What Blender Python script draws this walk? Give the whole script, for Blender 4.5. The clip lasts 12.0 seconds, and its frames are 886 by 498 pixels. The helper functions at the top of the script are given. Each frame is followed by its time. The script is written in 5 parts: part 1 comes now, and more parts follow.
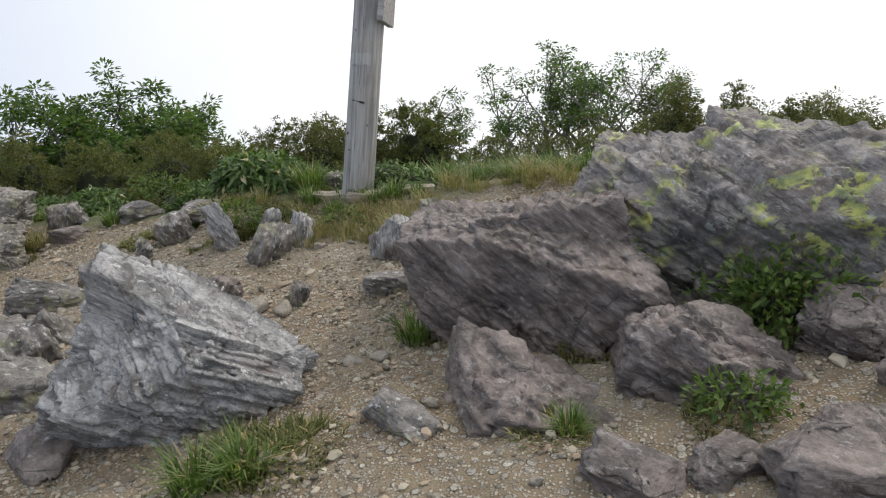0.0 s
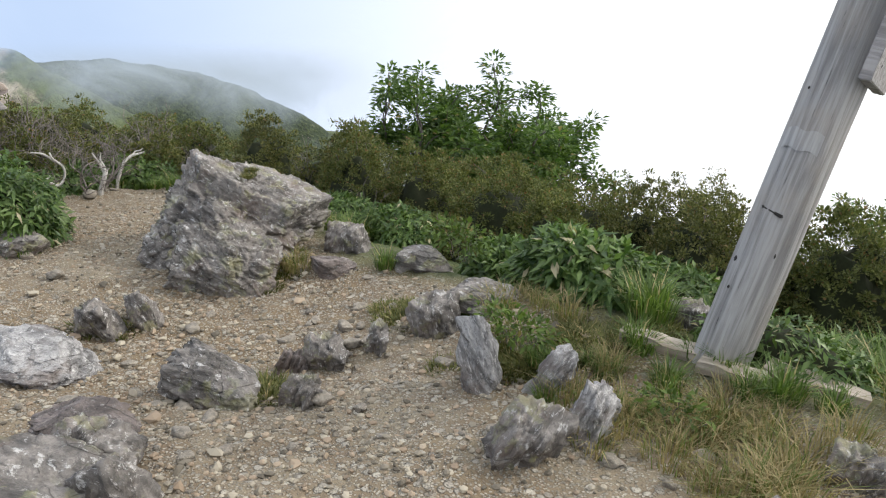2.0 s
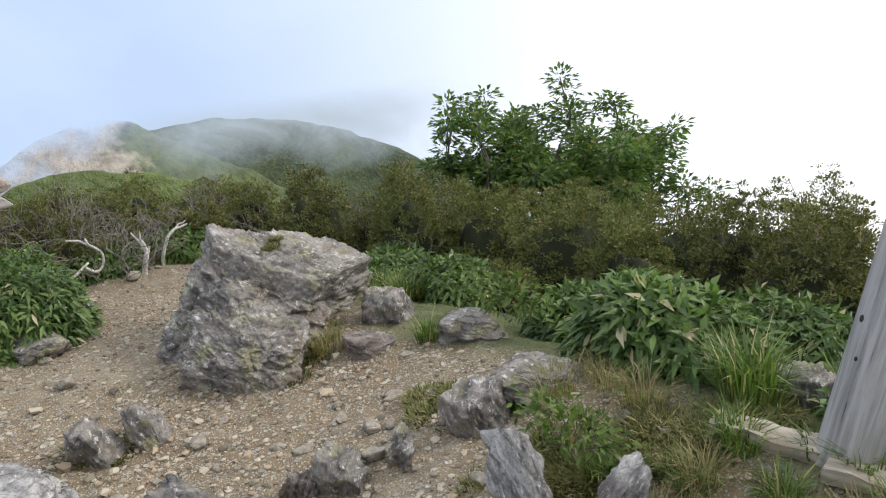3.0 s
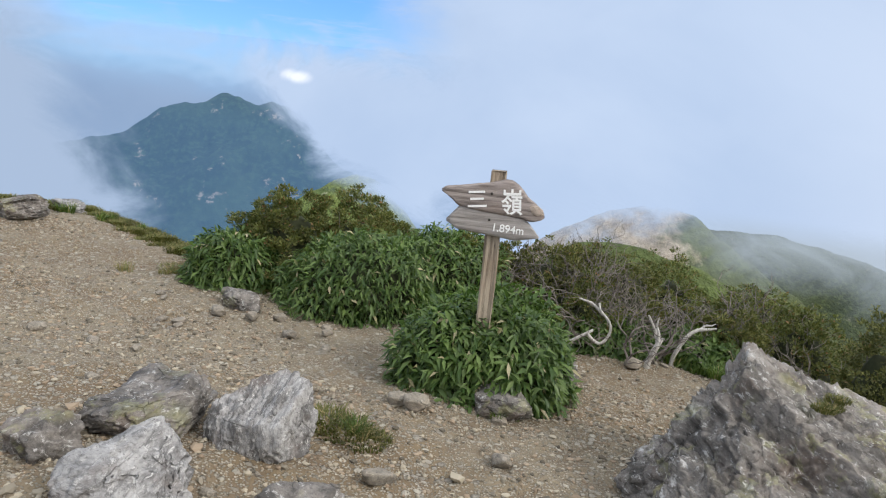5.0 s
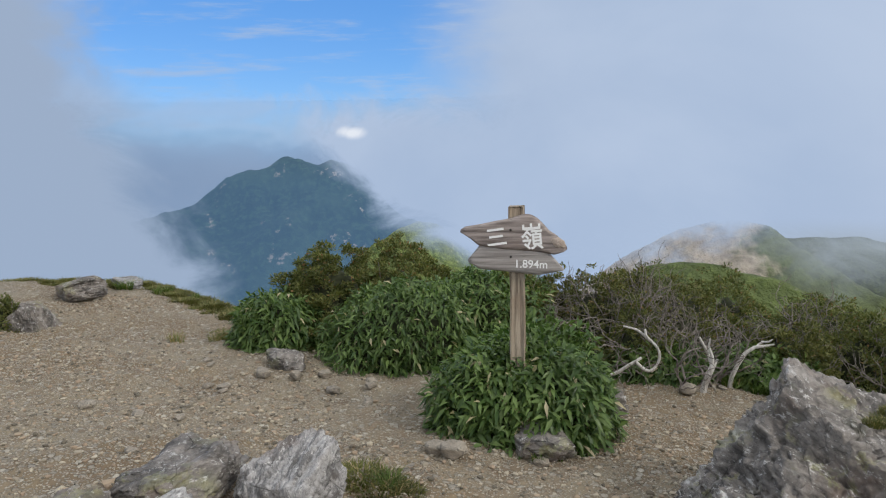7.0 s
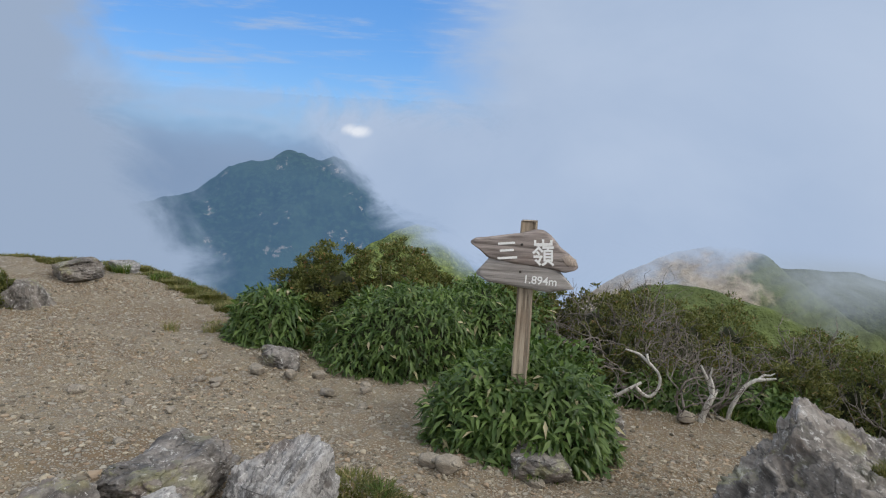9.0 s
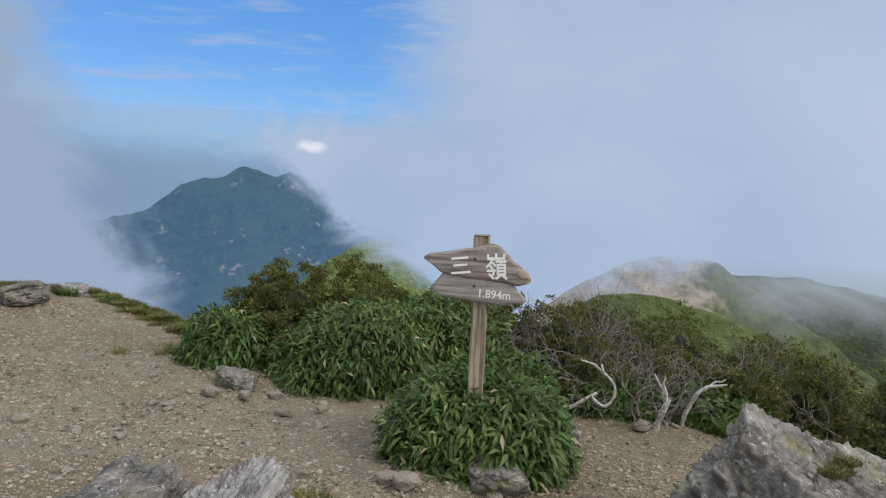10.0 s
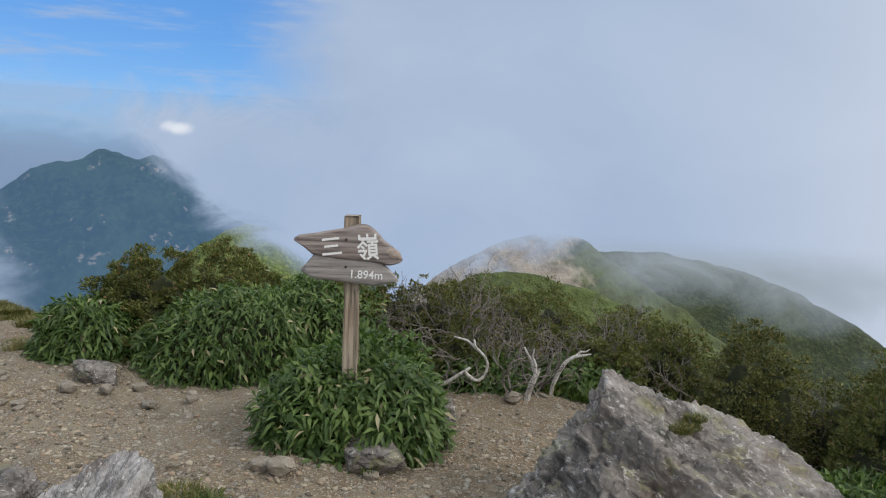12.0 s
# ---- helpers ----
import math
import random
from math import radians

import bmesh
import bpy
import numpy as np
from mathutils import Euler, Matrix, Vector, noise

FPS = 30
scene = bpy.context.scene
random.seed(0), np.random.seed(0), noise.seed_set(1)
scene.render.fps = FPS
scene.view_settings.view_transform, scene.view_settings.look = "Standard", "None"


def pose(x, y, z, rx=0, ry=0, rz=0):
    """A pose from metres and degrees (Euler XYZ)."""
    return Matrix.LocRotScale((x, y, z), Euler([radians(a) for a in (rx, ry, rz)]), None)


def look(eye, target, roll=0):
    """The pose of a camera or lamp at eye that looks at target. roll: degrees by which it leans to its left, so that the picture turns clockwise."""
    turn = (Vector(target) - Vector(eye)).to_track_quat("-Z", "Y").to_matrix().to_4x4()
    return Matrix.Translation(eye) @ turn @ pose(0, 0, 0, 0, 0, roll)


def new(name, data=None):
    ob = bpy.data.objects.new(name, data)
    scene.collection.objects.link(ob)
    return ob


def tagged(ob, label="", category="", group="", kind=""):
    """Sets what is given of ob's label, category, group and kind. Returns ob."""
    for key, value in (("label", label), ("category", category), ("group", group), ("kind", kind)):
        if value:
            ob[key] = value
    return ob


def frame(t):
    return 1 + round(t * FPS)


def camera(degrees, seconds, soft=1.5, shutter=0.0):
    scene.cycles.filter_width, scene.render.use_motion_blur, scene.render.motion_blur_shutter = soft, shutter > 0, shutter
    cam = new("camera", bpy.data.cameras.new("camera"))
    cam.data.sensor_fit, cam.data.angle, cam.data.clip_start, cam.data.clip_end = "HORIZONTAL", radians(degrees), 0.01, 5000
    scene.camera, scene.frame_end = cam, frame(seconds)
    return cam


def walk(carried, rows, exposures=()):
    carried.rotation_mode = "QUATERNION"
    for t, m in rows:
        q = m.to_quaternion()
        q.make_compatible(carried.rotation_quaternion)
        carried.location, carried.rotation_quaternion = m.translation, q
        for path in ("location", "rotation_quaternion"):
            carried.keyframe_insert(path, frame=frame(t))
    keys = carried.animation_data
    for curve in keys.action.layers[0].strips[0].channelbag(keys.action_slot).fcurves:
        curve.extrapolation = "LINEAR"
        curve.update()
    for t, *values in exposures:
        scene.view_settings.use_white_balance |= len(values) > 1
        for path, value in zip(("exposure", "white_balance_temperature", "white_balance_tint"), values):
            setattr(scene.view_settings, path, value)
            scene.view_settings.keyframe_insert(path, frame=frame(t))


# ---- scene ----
cam = camera(61.5, 12.0, soft=1.15)
PATH = [
    (0, (1.336, 0.028, 1.830), (0.837, 1.818, 1.090), -4.2),
    (0.5, (1.230, 0.612, 1.856), (0.648, 2.351, 1.056), 0.6),
    (1, (1.053, 1.330, 1.800), (0.127, 2.961, 1.103), -1.2),
    (1.5, (0.696, 1.877, 1.712), (-0.449, 3.361, 1.014), -0.5),
    (2, (0.408, 2.280, 1.721), (-0.912, 3.605, 1.012), 3.0),
    (2.5, (0.222, 2.792, 1.713), (-1.243, 3.966, 1.023), -3.5),
    (2.7, (0.166, 2.946, 1.711), (-1.302, 4.122, 1.031), -5.2),
    (4.3, (-0.709, 3.420, 1.363), (-2.619, 3.786, 0.894), -3.0),
    (4.5, (-0.852, 3.452, 1.351), (-2.785, 3.661, 0.881), -1.4),
    (5, (-1.190, 3.455, 1.356), (-3.149, 3.336, 0.972), 5.3),
    (5.5, (-1.307, 3.504, 1.372), (-3.270, 3.285, 1.055), 6.1),
    (6, (-1.333, 3.607, 1.367), (-3.290, 3.344, 1.048), 2.7),
    (6.5, (-1.276, 3.705, 1.362), (-3.224, 3.352, 1.074), -1.1),
    (7, (-1.258, 3.701, 1.371), (-3.214, 3.397, 1.088), -1.5),
    (7.2, (-1.268, 3.692, 1.370), (-3.229, 3.436, 1.071), -0.8),
    (8.8, (-1.337, 3.607, 1.382), (-3.295, 3.310, 1.104), 3.9),
    (9, (-1.322, 3.620, 1.384), (-3.282, 3.325, 1.114), 2.8),
    (9.5, (-1.320, 3.639, 1.387), (-3.286, 3.385, 1.128), 1.4),
    (10, (-1.320, 3.646, 1.395), (-3.298, 3.460, 1.167), 2.0),
    (10.5, (-1.322, 3.663, 1.386), (-3.308, 3.581, 1.166), 0.7),
    (11, (-1.311, 3.682, 1.383), (-3.294, 3.738, 1.130), 0.9),
    (11.5, (-1.305, 3.684, 1.392), (-3.282, 3.829, 1.123), 1.4),
    (12, (-1.312, 3.677, 1.386), (-3.289, 3.822, 1.121), 1.9),
]
walk(cam, [(t, look(eye, target, roll)) for t, eye, target, roll in PATH],
     exposures=[(0.0, 0.15), (0.5, 0.30), (1.0, 0.44), (1.5, 0.47), (2.7, 0.48), (4.3, 0.42), (5.0, 0.28), (5.6, 0.14), (6.5, 0.0), (7.2, -0.06), (9.0, -0.08), (12.0, -0.12)])


# ---- sky and sun ----
SUN_AZ, SUN_EL = radians(30.0), radians(38.0)      # from +y towards +x
world = bpy.data.worlds.new("sky")
world.use_nodes = True
scene.world = world


class Graph:
    """A small helper that adds and joins shader nodes."""

    def __init__(self, tree):
        self.tree = tree
        tree.nodes.clear()

    def add(self, kind, props=None, **sockets):
        n = self.tree.nodes.new(kind)
        p = props or {}
        if "operation" in p:
            n.operation = p["operation"]
        if "use_clamp" in p:
            n.use_clamp = p["use_clamp"]
        if "interpolation_type" in p:
            n.interpolation_type = p["interpolation_type"]
        if "data_type" in p:
            n.data_type, n.blend_type = p["data_type"], p["blend_type"]
        if "attribute_name" in p:
            n.attribute_name = p["attribute_name"]
        if "sky_type" in p:
            n.sky_type, n.sun_disc, n.sun_elevation = p["sky_type"], p["sun_disc"], p["sun_elevation"]
            n.sun_rotation, n.altitude = p["sun_rotation"], p["altitude"]
        for k, v in sockets.items():
            key = int(k[1:]) if k[0] == "i" and k[1:].isdigit() else k.replace("_", " ")
            self.put(n.inputs[key], v)
        return n

    def put(self, socket, v):
        if isinstance(v, bpy.types.NodeSocket):
            self.tree.links.new(v, socket)
        elif isinstance(v, bpy.types.Node):
            self.tree.links.new(v.outputs[0], socket)
        else:
            socket.default_value = v

    def math(self, op, a, b=0.0, c=0.0, clamp=False):
        return self.add("ShaderNodeMath", {"operation": op, "use_clamp": clamp}, i0=a, i1=b, i2=c).outputs[0]

    def smooth(self, v, a, b, lo=0.0, hi=1.0):
        return self.add("ShaderNodeMapRange", {"interpolation_type": "SMOOTHSTEP"}, i0=v, i1=a, i2=b, i3=lo, i4=hi).outputs[0]

    def smooth_line(self, v, a, b):
        return self.add("ShaderNodeMapRange", {}, i0=v, i1=a, i2=b, i3=0.0, i4=1.0).outputs[0]

    def mix(self, f, a, b, mode="MIX"):
        n = self.add("ShaderNodeMix", {"data_type": "RGBA", "blend_type": mode})
        self.put(n.inputs[0], f), self.put(n.inputs[6], a), self.put(n.inputs[7], b)
        return n.outputs[2]

    def noise(self, vec, scale, detail=4.0, rough=0.55, dist=0.0):
        n = self.add("ShaderNodeTexNoise", {}, Vector=vec, Scale=scale, Detail=detail, Roughness=rough, Distortion=dist)
        return n.outputs[0]

    def mapped(self, vec, loc=(0, 0, 0), rot=(0, 0, 0), scale=(1, 1, 1)):
        return self.add("ShaderNodeMapping", {}, Vector=vec, Location=loc, Rotation=rot, Scale=scale).outputs[0]


def cloud_colour(g, ray, x, y, z):
    """The cloud's own light: white towards the sun in the north-east, bluish grey towards the west."""
    side = g.math("ADD", g.math("MULTIPLY", x, 0.55), g.math("MULTIPLY", y, 0.85))
    cloud = g.mix(g.smooth(side, -0.35, 0.75), (0.40, 0.51, 0.70, 1), (1.02, 1.02, 1.03, 1))
    cloud = g.mix(g.smooth(z, 0.15, 0.9), cloud, (0.95, 0.97, 1.0, 1))
    soft = g.noise(g.mapped(ray, scale=(1.0, 1.0, 1.6)), 2.2, 5.0, 0.55, 0.4)
    return g.mix(g.smooth(soft, 0.35, 0.75, 0.0, 0.30), cloud, (0.66, 0.75, 0.90, 1))


def build_sky():
    g = Graph(world.node_tree)
    ray = g.add("ShaderNodeTexCoord").outputs["Generated"]
    sep = g.add("ShaderNodeSeparateXYZ", {}, Vector=ray)
    x, y, z = sep.outputs
    air = g.add("ShaderNodeTexSky", {"sky_type": "NISHITA", "sun_disc": False, "sun_elevation": SUN_EL,
                                     "sun_rotation": SUN_AZ, "altitude": 1900.0})
    blue = g.mix(1.0, air.outputs[0], (0.10, 0.125, 0.15, 1), "MULTIPLY")
    cloud = cloud_colour(g, ray, x, y, z)
    # opening in the cloud over the western valley
    gap_dir = g.add("ShaderNodeVectorMath", {"operation": "DOT_PRODUCT"}, i0=ray, i1=(-0.924, -0.355, 0.139)).outputs["Value"]
    wisps = g.noise(g.mapped(ray, scale=(1.0, 1.0, 2.2)), 4.5, 6.0, 0.6, 0.5)
    opening = g.smooth(g.math("ADD", gap_dir, g.math("MULTIPLY", g.math("SUBTRACT", wisps, 0.5), 0.07)), 0.940, 0.984)
    streak = g.noise(g.mapped(ray, scale=(2.0, 2.0, 16.0)), 3.0, 5.0, 0.6)
    opening = g.math("MULTIPLY", opening, g.smooth(streak, 0.72, 0.5, 0.35, 1.0))
    blue2 = g.mix(0.6, blue, (0.06, 0.29, 0.80, 1))
    colour = g.mix(opening, cloud, blue2)
    back = g.add("ShaderNodeBackground", {}, Color=colour, Strength=1.0)
    g.add("ShaderNodeOutputWorld", {}, Surface=back)


build_sky()
sun = new("sun", bpy.data.lights.new("sun", "SUN"))
sun.data.energy, sun.data.angle, sun.data.color = 1.5, radians(14.0), (1.0, 0.95, 0.88)
sun.matrix_world = look((0, 0, 0), (-math.sin(SUN_AZ) * math.cos(SUN_EL), -math.cos(SUN_AZ) * math.cos(SUN_EL), -math.sin(SUN_EL)))


# ---- numeric helpers ----
def lattice(i, j, k, seed):
    h = (i.astype(np.int64) * 374761393 + j.astype(np.int64) * 668265263 + k.astype(np.int64) * 2147483647 + seed * 1274126177) & 0xFFFFFFFF
    h = ((h ^ (h >> 13)) * 1274126177) & 0xFFFFFFFF
    h = ((h ^ (h >> 16)) * 2246822519) & 0xFFFFFFFF
    return ((h ^ (h >> 15)) & 0xFFFF) / 65535.0


def vnoise(p, seed=0):
    """Smooth value noise in 0..1 at the points p (N, 3)."""
    b = np.floor(p)
    f = p - b
    f = f * f * f * (f * (f * 6 - 15) + 10)
    i, j, k = b[:, 0], b[:, 1], b[:, 2]
    out = 0.0
    for a in (0, 1):
        for c in (0, 1):
            for d in (0, 1):
                w = (f[:, 0] if a else 1 - f[:, 0]) * (f[:, 1] if c else 1 - f[:, 1]) * (f[:, 2] if d else 1 - f[:, 2])
                out = out + w * lattice(i + a, j + c, k + d, seed)
    return out


def fbm(p, octaves=4, seed=0, gain=0.5):
    out, amp, total = 0.0, 1.0, 0.0
    for o in range(octaves):
        out = out + amp * vnoise(p * 2.03 ** o, seed + o * 7)
        total += amp
        amp *= gain
    return out / total


def sst(a, b, v):
    t = np.clip((v - a) / (b - a), 0.0, 1.0)
    return t * t * (3.0 - 2.0 * t)


def ground_z(x, y):
    """Height of the summit's bare ground, without its small bumps."""
    z = 0.30 + 0.0776 * x - 0.054 * y
    z = z - 0.17 * np.exp(-((x + 2.9) ** 2 + (y - 3.8) ** 2) / 0.9)
    z = z + 0.12 * sst(4.7, 5.4, y) * sst(-3.0, -1.8, x)
    z = z - 0.06 * np.exp(-((x + 6.0) ** 2 + (y - 2.0) ** 2) / 1.5)
    z = z + 0.10 * sst(0.5, -1.6, y) * sst(-6.0, -8.5, x)
    z = z - 0.55 * np.maximum(0.0, 0.667 * np.maximum(y, -1.2) - 8.9 - x) * sst(2.0, 0.6, y)
    r = np.hypot(x + 2.5, y - 3.0)
    reach = 5.2 + 3.6 * sst(1.8, -1.5, y) + 4.0 * sst(5.0, 7.0, y)
    z = z - 0.33 * np.maximum(0.0, y - 5.6)
    return z - 0.25 * np.maximum(0.0, r - reach) ** 1.15


def bumps(x, y):
    """Small unevenness of the trodden ground."""
    p = np.stack([np.atleast_1d(x), np.atleast_1d(y), np.zeros_like(np.atleast_1d(x))], 1)
    return 0.10 * (fbm(p * 1.3, 3, 5) - 0.5) + 0.055 * (fbm(p * 5.0, 3, 9) - 0.5) + 0.022 * (vnoise(p * 16.0, 3) - 0.5)


def soil(x, y):
    """Height of the finished ground at one place."""
    return float(ground_z(x, y) + bumps(np.array([x]), np.array([y]))[0])


def mesh_of(name, verts, faces, smooth=False, material=None):
    verts = np.ascontiguousarray(verts, dtype=np.float32)
    faces = np.ascontiguousarray(faces, dtype=np.int32)
    me = bpy.data.meshes.new(name)
    n, k = faces.shape
    me.vertices.add(len(verts))
    me.vertices.foreach_set("co", verts.ravel())
    me.loops.add(n * k)
    me.loops.foreach_set("vertex_index", faces.ravel())
    me.polygons.add(n)
    me.polygons.foreach_set("loop_start", np.arange(0, n * k, k, dtype=np.int32))
    me.polygons.foreach_set("use_smooth", np.full(n, smooth))
    me.update(calc_edges=True)
    if material:
        me.materials.append(material)
    return me


def from_bm(name, bm, material=None, smooth=False):
    me = bpy.data.meshes.new(name)
    bm.to_mesh(me)
    bm.free()
    if smooth:
        me.polygons.foreach_set("use_smooth", np.full(len(me.polygons), True))
    if material:
        me.materials.append(material)
    return me


def part(name, me, parent, label="", m=None):
    ob = new(name, me)
    ob.parent = parent
    if m is not None:
        ob.matrix_local = m
    return tagged(ob, label)


def thing(name, loc, label, category, group="", rot=0.0, kind=""):
    ob = new(name)
    ob.empty_display_size = 0.1
    ob.matrix_world = pose(*loc, 0, 0, rot)
    return tagged(ob, label, category, group, kind)


# ---- materials ----
def surface(name, build, rough=0.85):
    m = bpy.data.materials.new(name)
    m.use_nodes = True
    g = Graph(m.node_tree)
    bsdf = g.add("ShaderNodeBsdfPrincipled", {}, Roughness=rough)
    out = g.add("ShaderNodeOutputMaterial", {}, Surface=bsdf)
    build(g, bsdf, out)
    return m


def bump(g, bsdf, height, strength, distance):
    g.put(bsdf.inputs["Normal"], g.add("ShaderNodeBump", {}, Height=height, Strength=strength, Distance=distance).outputs[0])


def gravel(g, bsdf, out):
    p = g.add("ShaderNodeNewGeometry").outputs["Position"]
    v1 = g.add("ShaderNodeTexVoronoi", {}, Vector=p, Scale=26.0, Randomness=1.0)
    v2 = g.add("ShaderNodeTexVoronoi", {}, Vector=p, Scale=85.0, Randomness=1.0)
    big = g.noise(p, 0.9, 4.0, 0.6)
    mid = g.noise(p, 6.0, 5.0, 0.6)
    earth = g.mix(g.smooth(big, 0.38, 0.62), (0.228, 0.168, 0.098, 1), (0.295, 0.245, 0.168, 1))
    earth = g.mix(g.smooth(mid, 0.35, 0.75, 0.0, 0.75), earth, (0.17, 0.12, 0.08, 1))
    c1 = g.add("ShaderNodeSeparateColor", {}, Color=v1.outputs["Color"]).outputs
    c2 = g.add("ShaderNodeSeparateColor", {}, Color=v2.outputs["Color"]).outputs
    stone = g.mix(c2[1], (0.26, 0.235, 0.19, 1), (0.52, 0.465, 0.375, 1))
    has2 = g.math("MULTIPLY", g.smooth(c2[0], 0.34, 0.46), g.smooth(v2.outputs["Distance"], 0.62, 0.4))
    col = g.mix(has2, earth, stone)
    stone1 = g.mix(c1[1], (0.29, 0.26, 0.215, 1), (0.54, 0.49, 0.40, 1))
    keep = g.math("MULTIPLY", g.smooth(g.math("ADD", c1[0], g.math("MULTIPLY", mid, 0.5)), 0.95, 1.05), g.smooth(v1.outputs["Distance"], 0.55, 0.42))
    col = g.mix(keep, col, stone1)
    far = g.add("ShaderNodeAttribute", {"attribute_name": "turf"}).outputs["Fac"]
    green = g.mix(g.smooth(mid, 0.3, 0.7), (0.055, 0.085, 0.025, 1), (0.13, 0.14, 0.05, 1))
    col = g.mix(far, col, green)
    g.put(bsdf.inputs["Base Color"], col)
    g.put(bsdf.inputs["Roughness"], 0.95)
    h = g.math("ADD", g.math("MULTIPLY", has2, 0.5), g.math("MULTIPLY", keep, 1.0))
    h = g.math("ADD", h, g.math("MULTIPLY", g.noise(p, 120.0, 3.0), 0.4))
    bump(g, bsdf, h, 1.0, 0.022)


def schist(tint, quartz, lichen, moss=0.0, strata=1.0):
    def build(g, bsdf, out):
        co = g.add("ShaderNodeTexCoord").outputs["Object"]
        warp = g.add("ShaderNodeTexNoise", {}, Vector=co, Scale=2.5, Detail=3.0)
        bent = g.add("ShaderNodeVectorMath", {"operation": "MULTIPLY_ADD"}, i0=warp.outputs["Color"], i1=(0.05, 0.05, 0.05), i2=co).outputs[0]
        lay = g.noise(g.mapped(bent, scale=(2.4, 2.7, 3.0 + 16.0 * strata)), 1.5, 8.0, 0.74, 0.25)
        fine = g.noise(g.mapped(bent, scale=(9.0, 10.0, 12.0 + 40.0 * strata)), 2.0, 6.0, 0.75, 0.3)
        blot = g.noise(co, 3.2, 6.0, 0.62, 0.3)
        grain = g.noise(co, 70.0, 5.0, 0.75)
        dark = tuple(0.42 * t for t in tint) + (1,)
        lite = tuple(1.55 * t for t in tint) + (1,)
        col = g.mix(g.smooth(lay, 0.36, 0.62), dark, lite)
        col = g.mix(g.smooth(blot, 0.48, 0.68, 0.0, 0.75), col, (0.17, 0.125, 0.10, 1))
        col = g.mix(g.math("MULTIPLY", g.smooth(fine, 0.56, 0.64), quartz), col, (0.66, 0.645, 0.62, 1))
        vein = g.math("MULTIPLY", g.smooth(lay, 0.58, 0.66), g.smooth(blot, 0.6, 0.38))
        col = g.mix(g.math("MULTIPLY", vein, quartz), col, (0.68, 0.67, 0.65, 1))
        col = g.mix(g.smooth(grain, 0.52, 0.66, 0.0, 0.6), col, (0.085, 0.08, 0.075, 1))
        col = g.mix(g.smooth(g.noise(co, 38.0, 5.0, 0.75), 0.58, 0.68, 0.0, 0.55), col, tuple(2.1 * t for t in tint) + (1,))
        up = g.add("ShaderNodeSeparateXYZ", {}, Vector=g.add("ShaderNodeNewGeometry").outputs["Normal"]).outputs[2]
        split = g.add("ShaderNodeTexVoronoi", {}, Vector=g.mapped(bent, scale=(1.0, 1.0, 1.0 + strata)), Scale=4.2, Randomness=1.0)
        split.feature = "DISTANCE_TO_EDGE"
        ragged = g.math("ADD", split.outputs["Distance"], g.math("MULTIPLY", g.math("SUBTRACT", blot, 0.5), 0.10))
        crack = g.math("MULTIPLY", g.smooth(ragged, 0.014, 0.0), g.smooth(g.noise(co, 5.0, 3.0), 0.42, 0.6))
        col = g.mix(g.math("MULTIPLY", crack, 0.45), col, (0.045, 0.04, 0.036, 1))
        if lichen > 0:
            spot = g.noise(co, 7.0, 5.0, 0.7, 0.4)
            area = g.noise(co, 1.7, 2.0, 0.5)
            f = g.math("MULTIPLY", g.smooth(spot, 0.52, 0.58), g.smooth(area, 0.42, 0.52))
            tone = g.mix(g.smooth(g.noise(co, 20.0, 3.0), 0.35, 0.65), (0.24, 0.28, 0.13, 1), (0.48, 0.48, 0.14, 1))
            col = g.mix(g.math("MULTIPLY", f, lichen), col, tone)
            f2 = g.math("MULTIPLY", g.smooth(g.noise(co, 13.0, 4.0, 0.7), 0.6, 0.68), 0.6 * lichen)
            col = g.mix(f2, col, (0.40, 0.42, 0.40, 1))
        if moss > 0:
            f = g.math("MULTIPLY", g.smooth(g.noise(co, 5.0, 5.0, 0.7), 0.58, 0.66), g.smooth(up, 0.1, 0.6, 0.0, moss))
            col = g.mix(f, col, (0.10, 0.115, 0.035, 1))
        g.put(bsdf.inputs["Base Color"], col)
        g.put(bsdf.inputs["Roughness"], g.smooth(fine, 0.3, 0.8, 0.78, 0.55))
        h = g.math("ADD", g.math("MULTIPLY", lay, 1.0), g.math("ADD", g.math("MULTIPLY", fine, 0.55), g.math("MULTIPLY", grain, 0.25)))
        bump(g, bsdf, g.math("SUBTRACT", h, g.math("MULTIPLY", crack, 0.5)), 0.9, 0.018)
    return build


def leafy(dark, light, dead, rough=0.5, glow=0.25, dead_share=0.05):
    def build(g, bsdf, out):
        geo = g.add("ShaderNodeNewGeometry")
        r = geo.outputs["Random Per Island"]
        col = g.mix(g.smooth(r, 0.0, 0.92), dark + (1,), light + (1,))
        patch = g.noise(geo.outputs["Position"], 3.0, 3.0)
        col = g.mix(g.smooth(patch, 0.3, 0.7, 0.0, 0.45), col, tuple(0.6 * v for v in dark) + (1,))
        col = g.mix(g.smooth(r, 1.0 - dead_share, 1.0 - dead_share + 0.005), col, dead + (1,))
        g.put(bsdf.inputs["Base Color"], col)
        g.put(bsdf.inputs["Roughness"], rough)
        bsdf.inputs["Specular IOR Level"].default_value = 0.35
        tr = g.add("ShaderNodeBsdfTranslucent", {}, Color=g.mix(1.0, col, (1.3, 1.5, 0.7, 1), "MULTIPLY"))
        both = g.add("ShaderNodeMixShader", {}, i0=glow, i1=bsdf, i2=tr)
        g.put(out.inputs["Surface"], both)
    return build


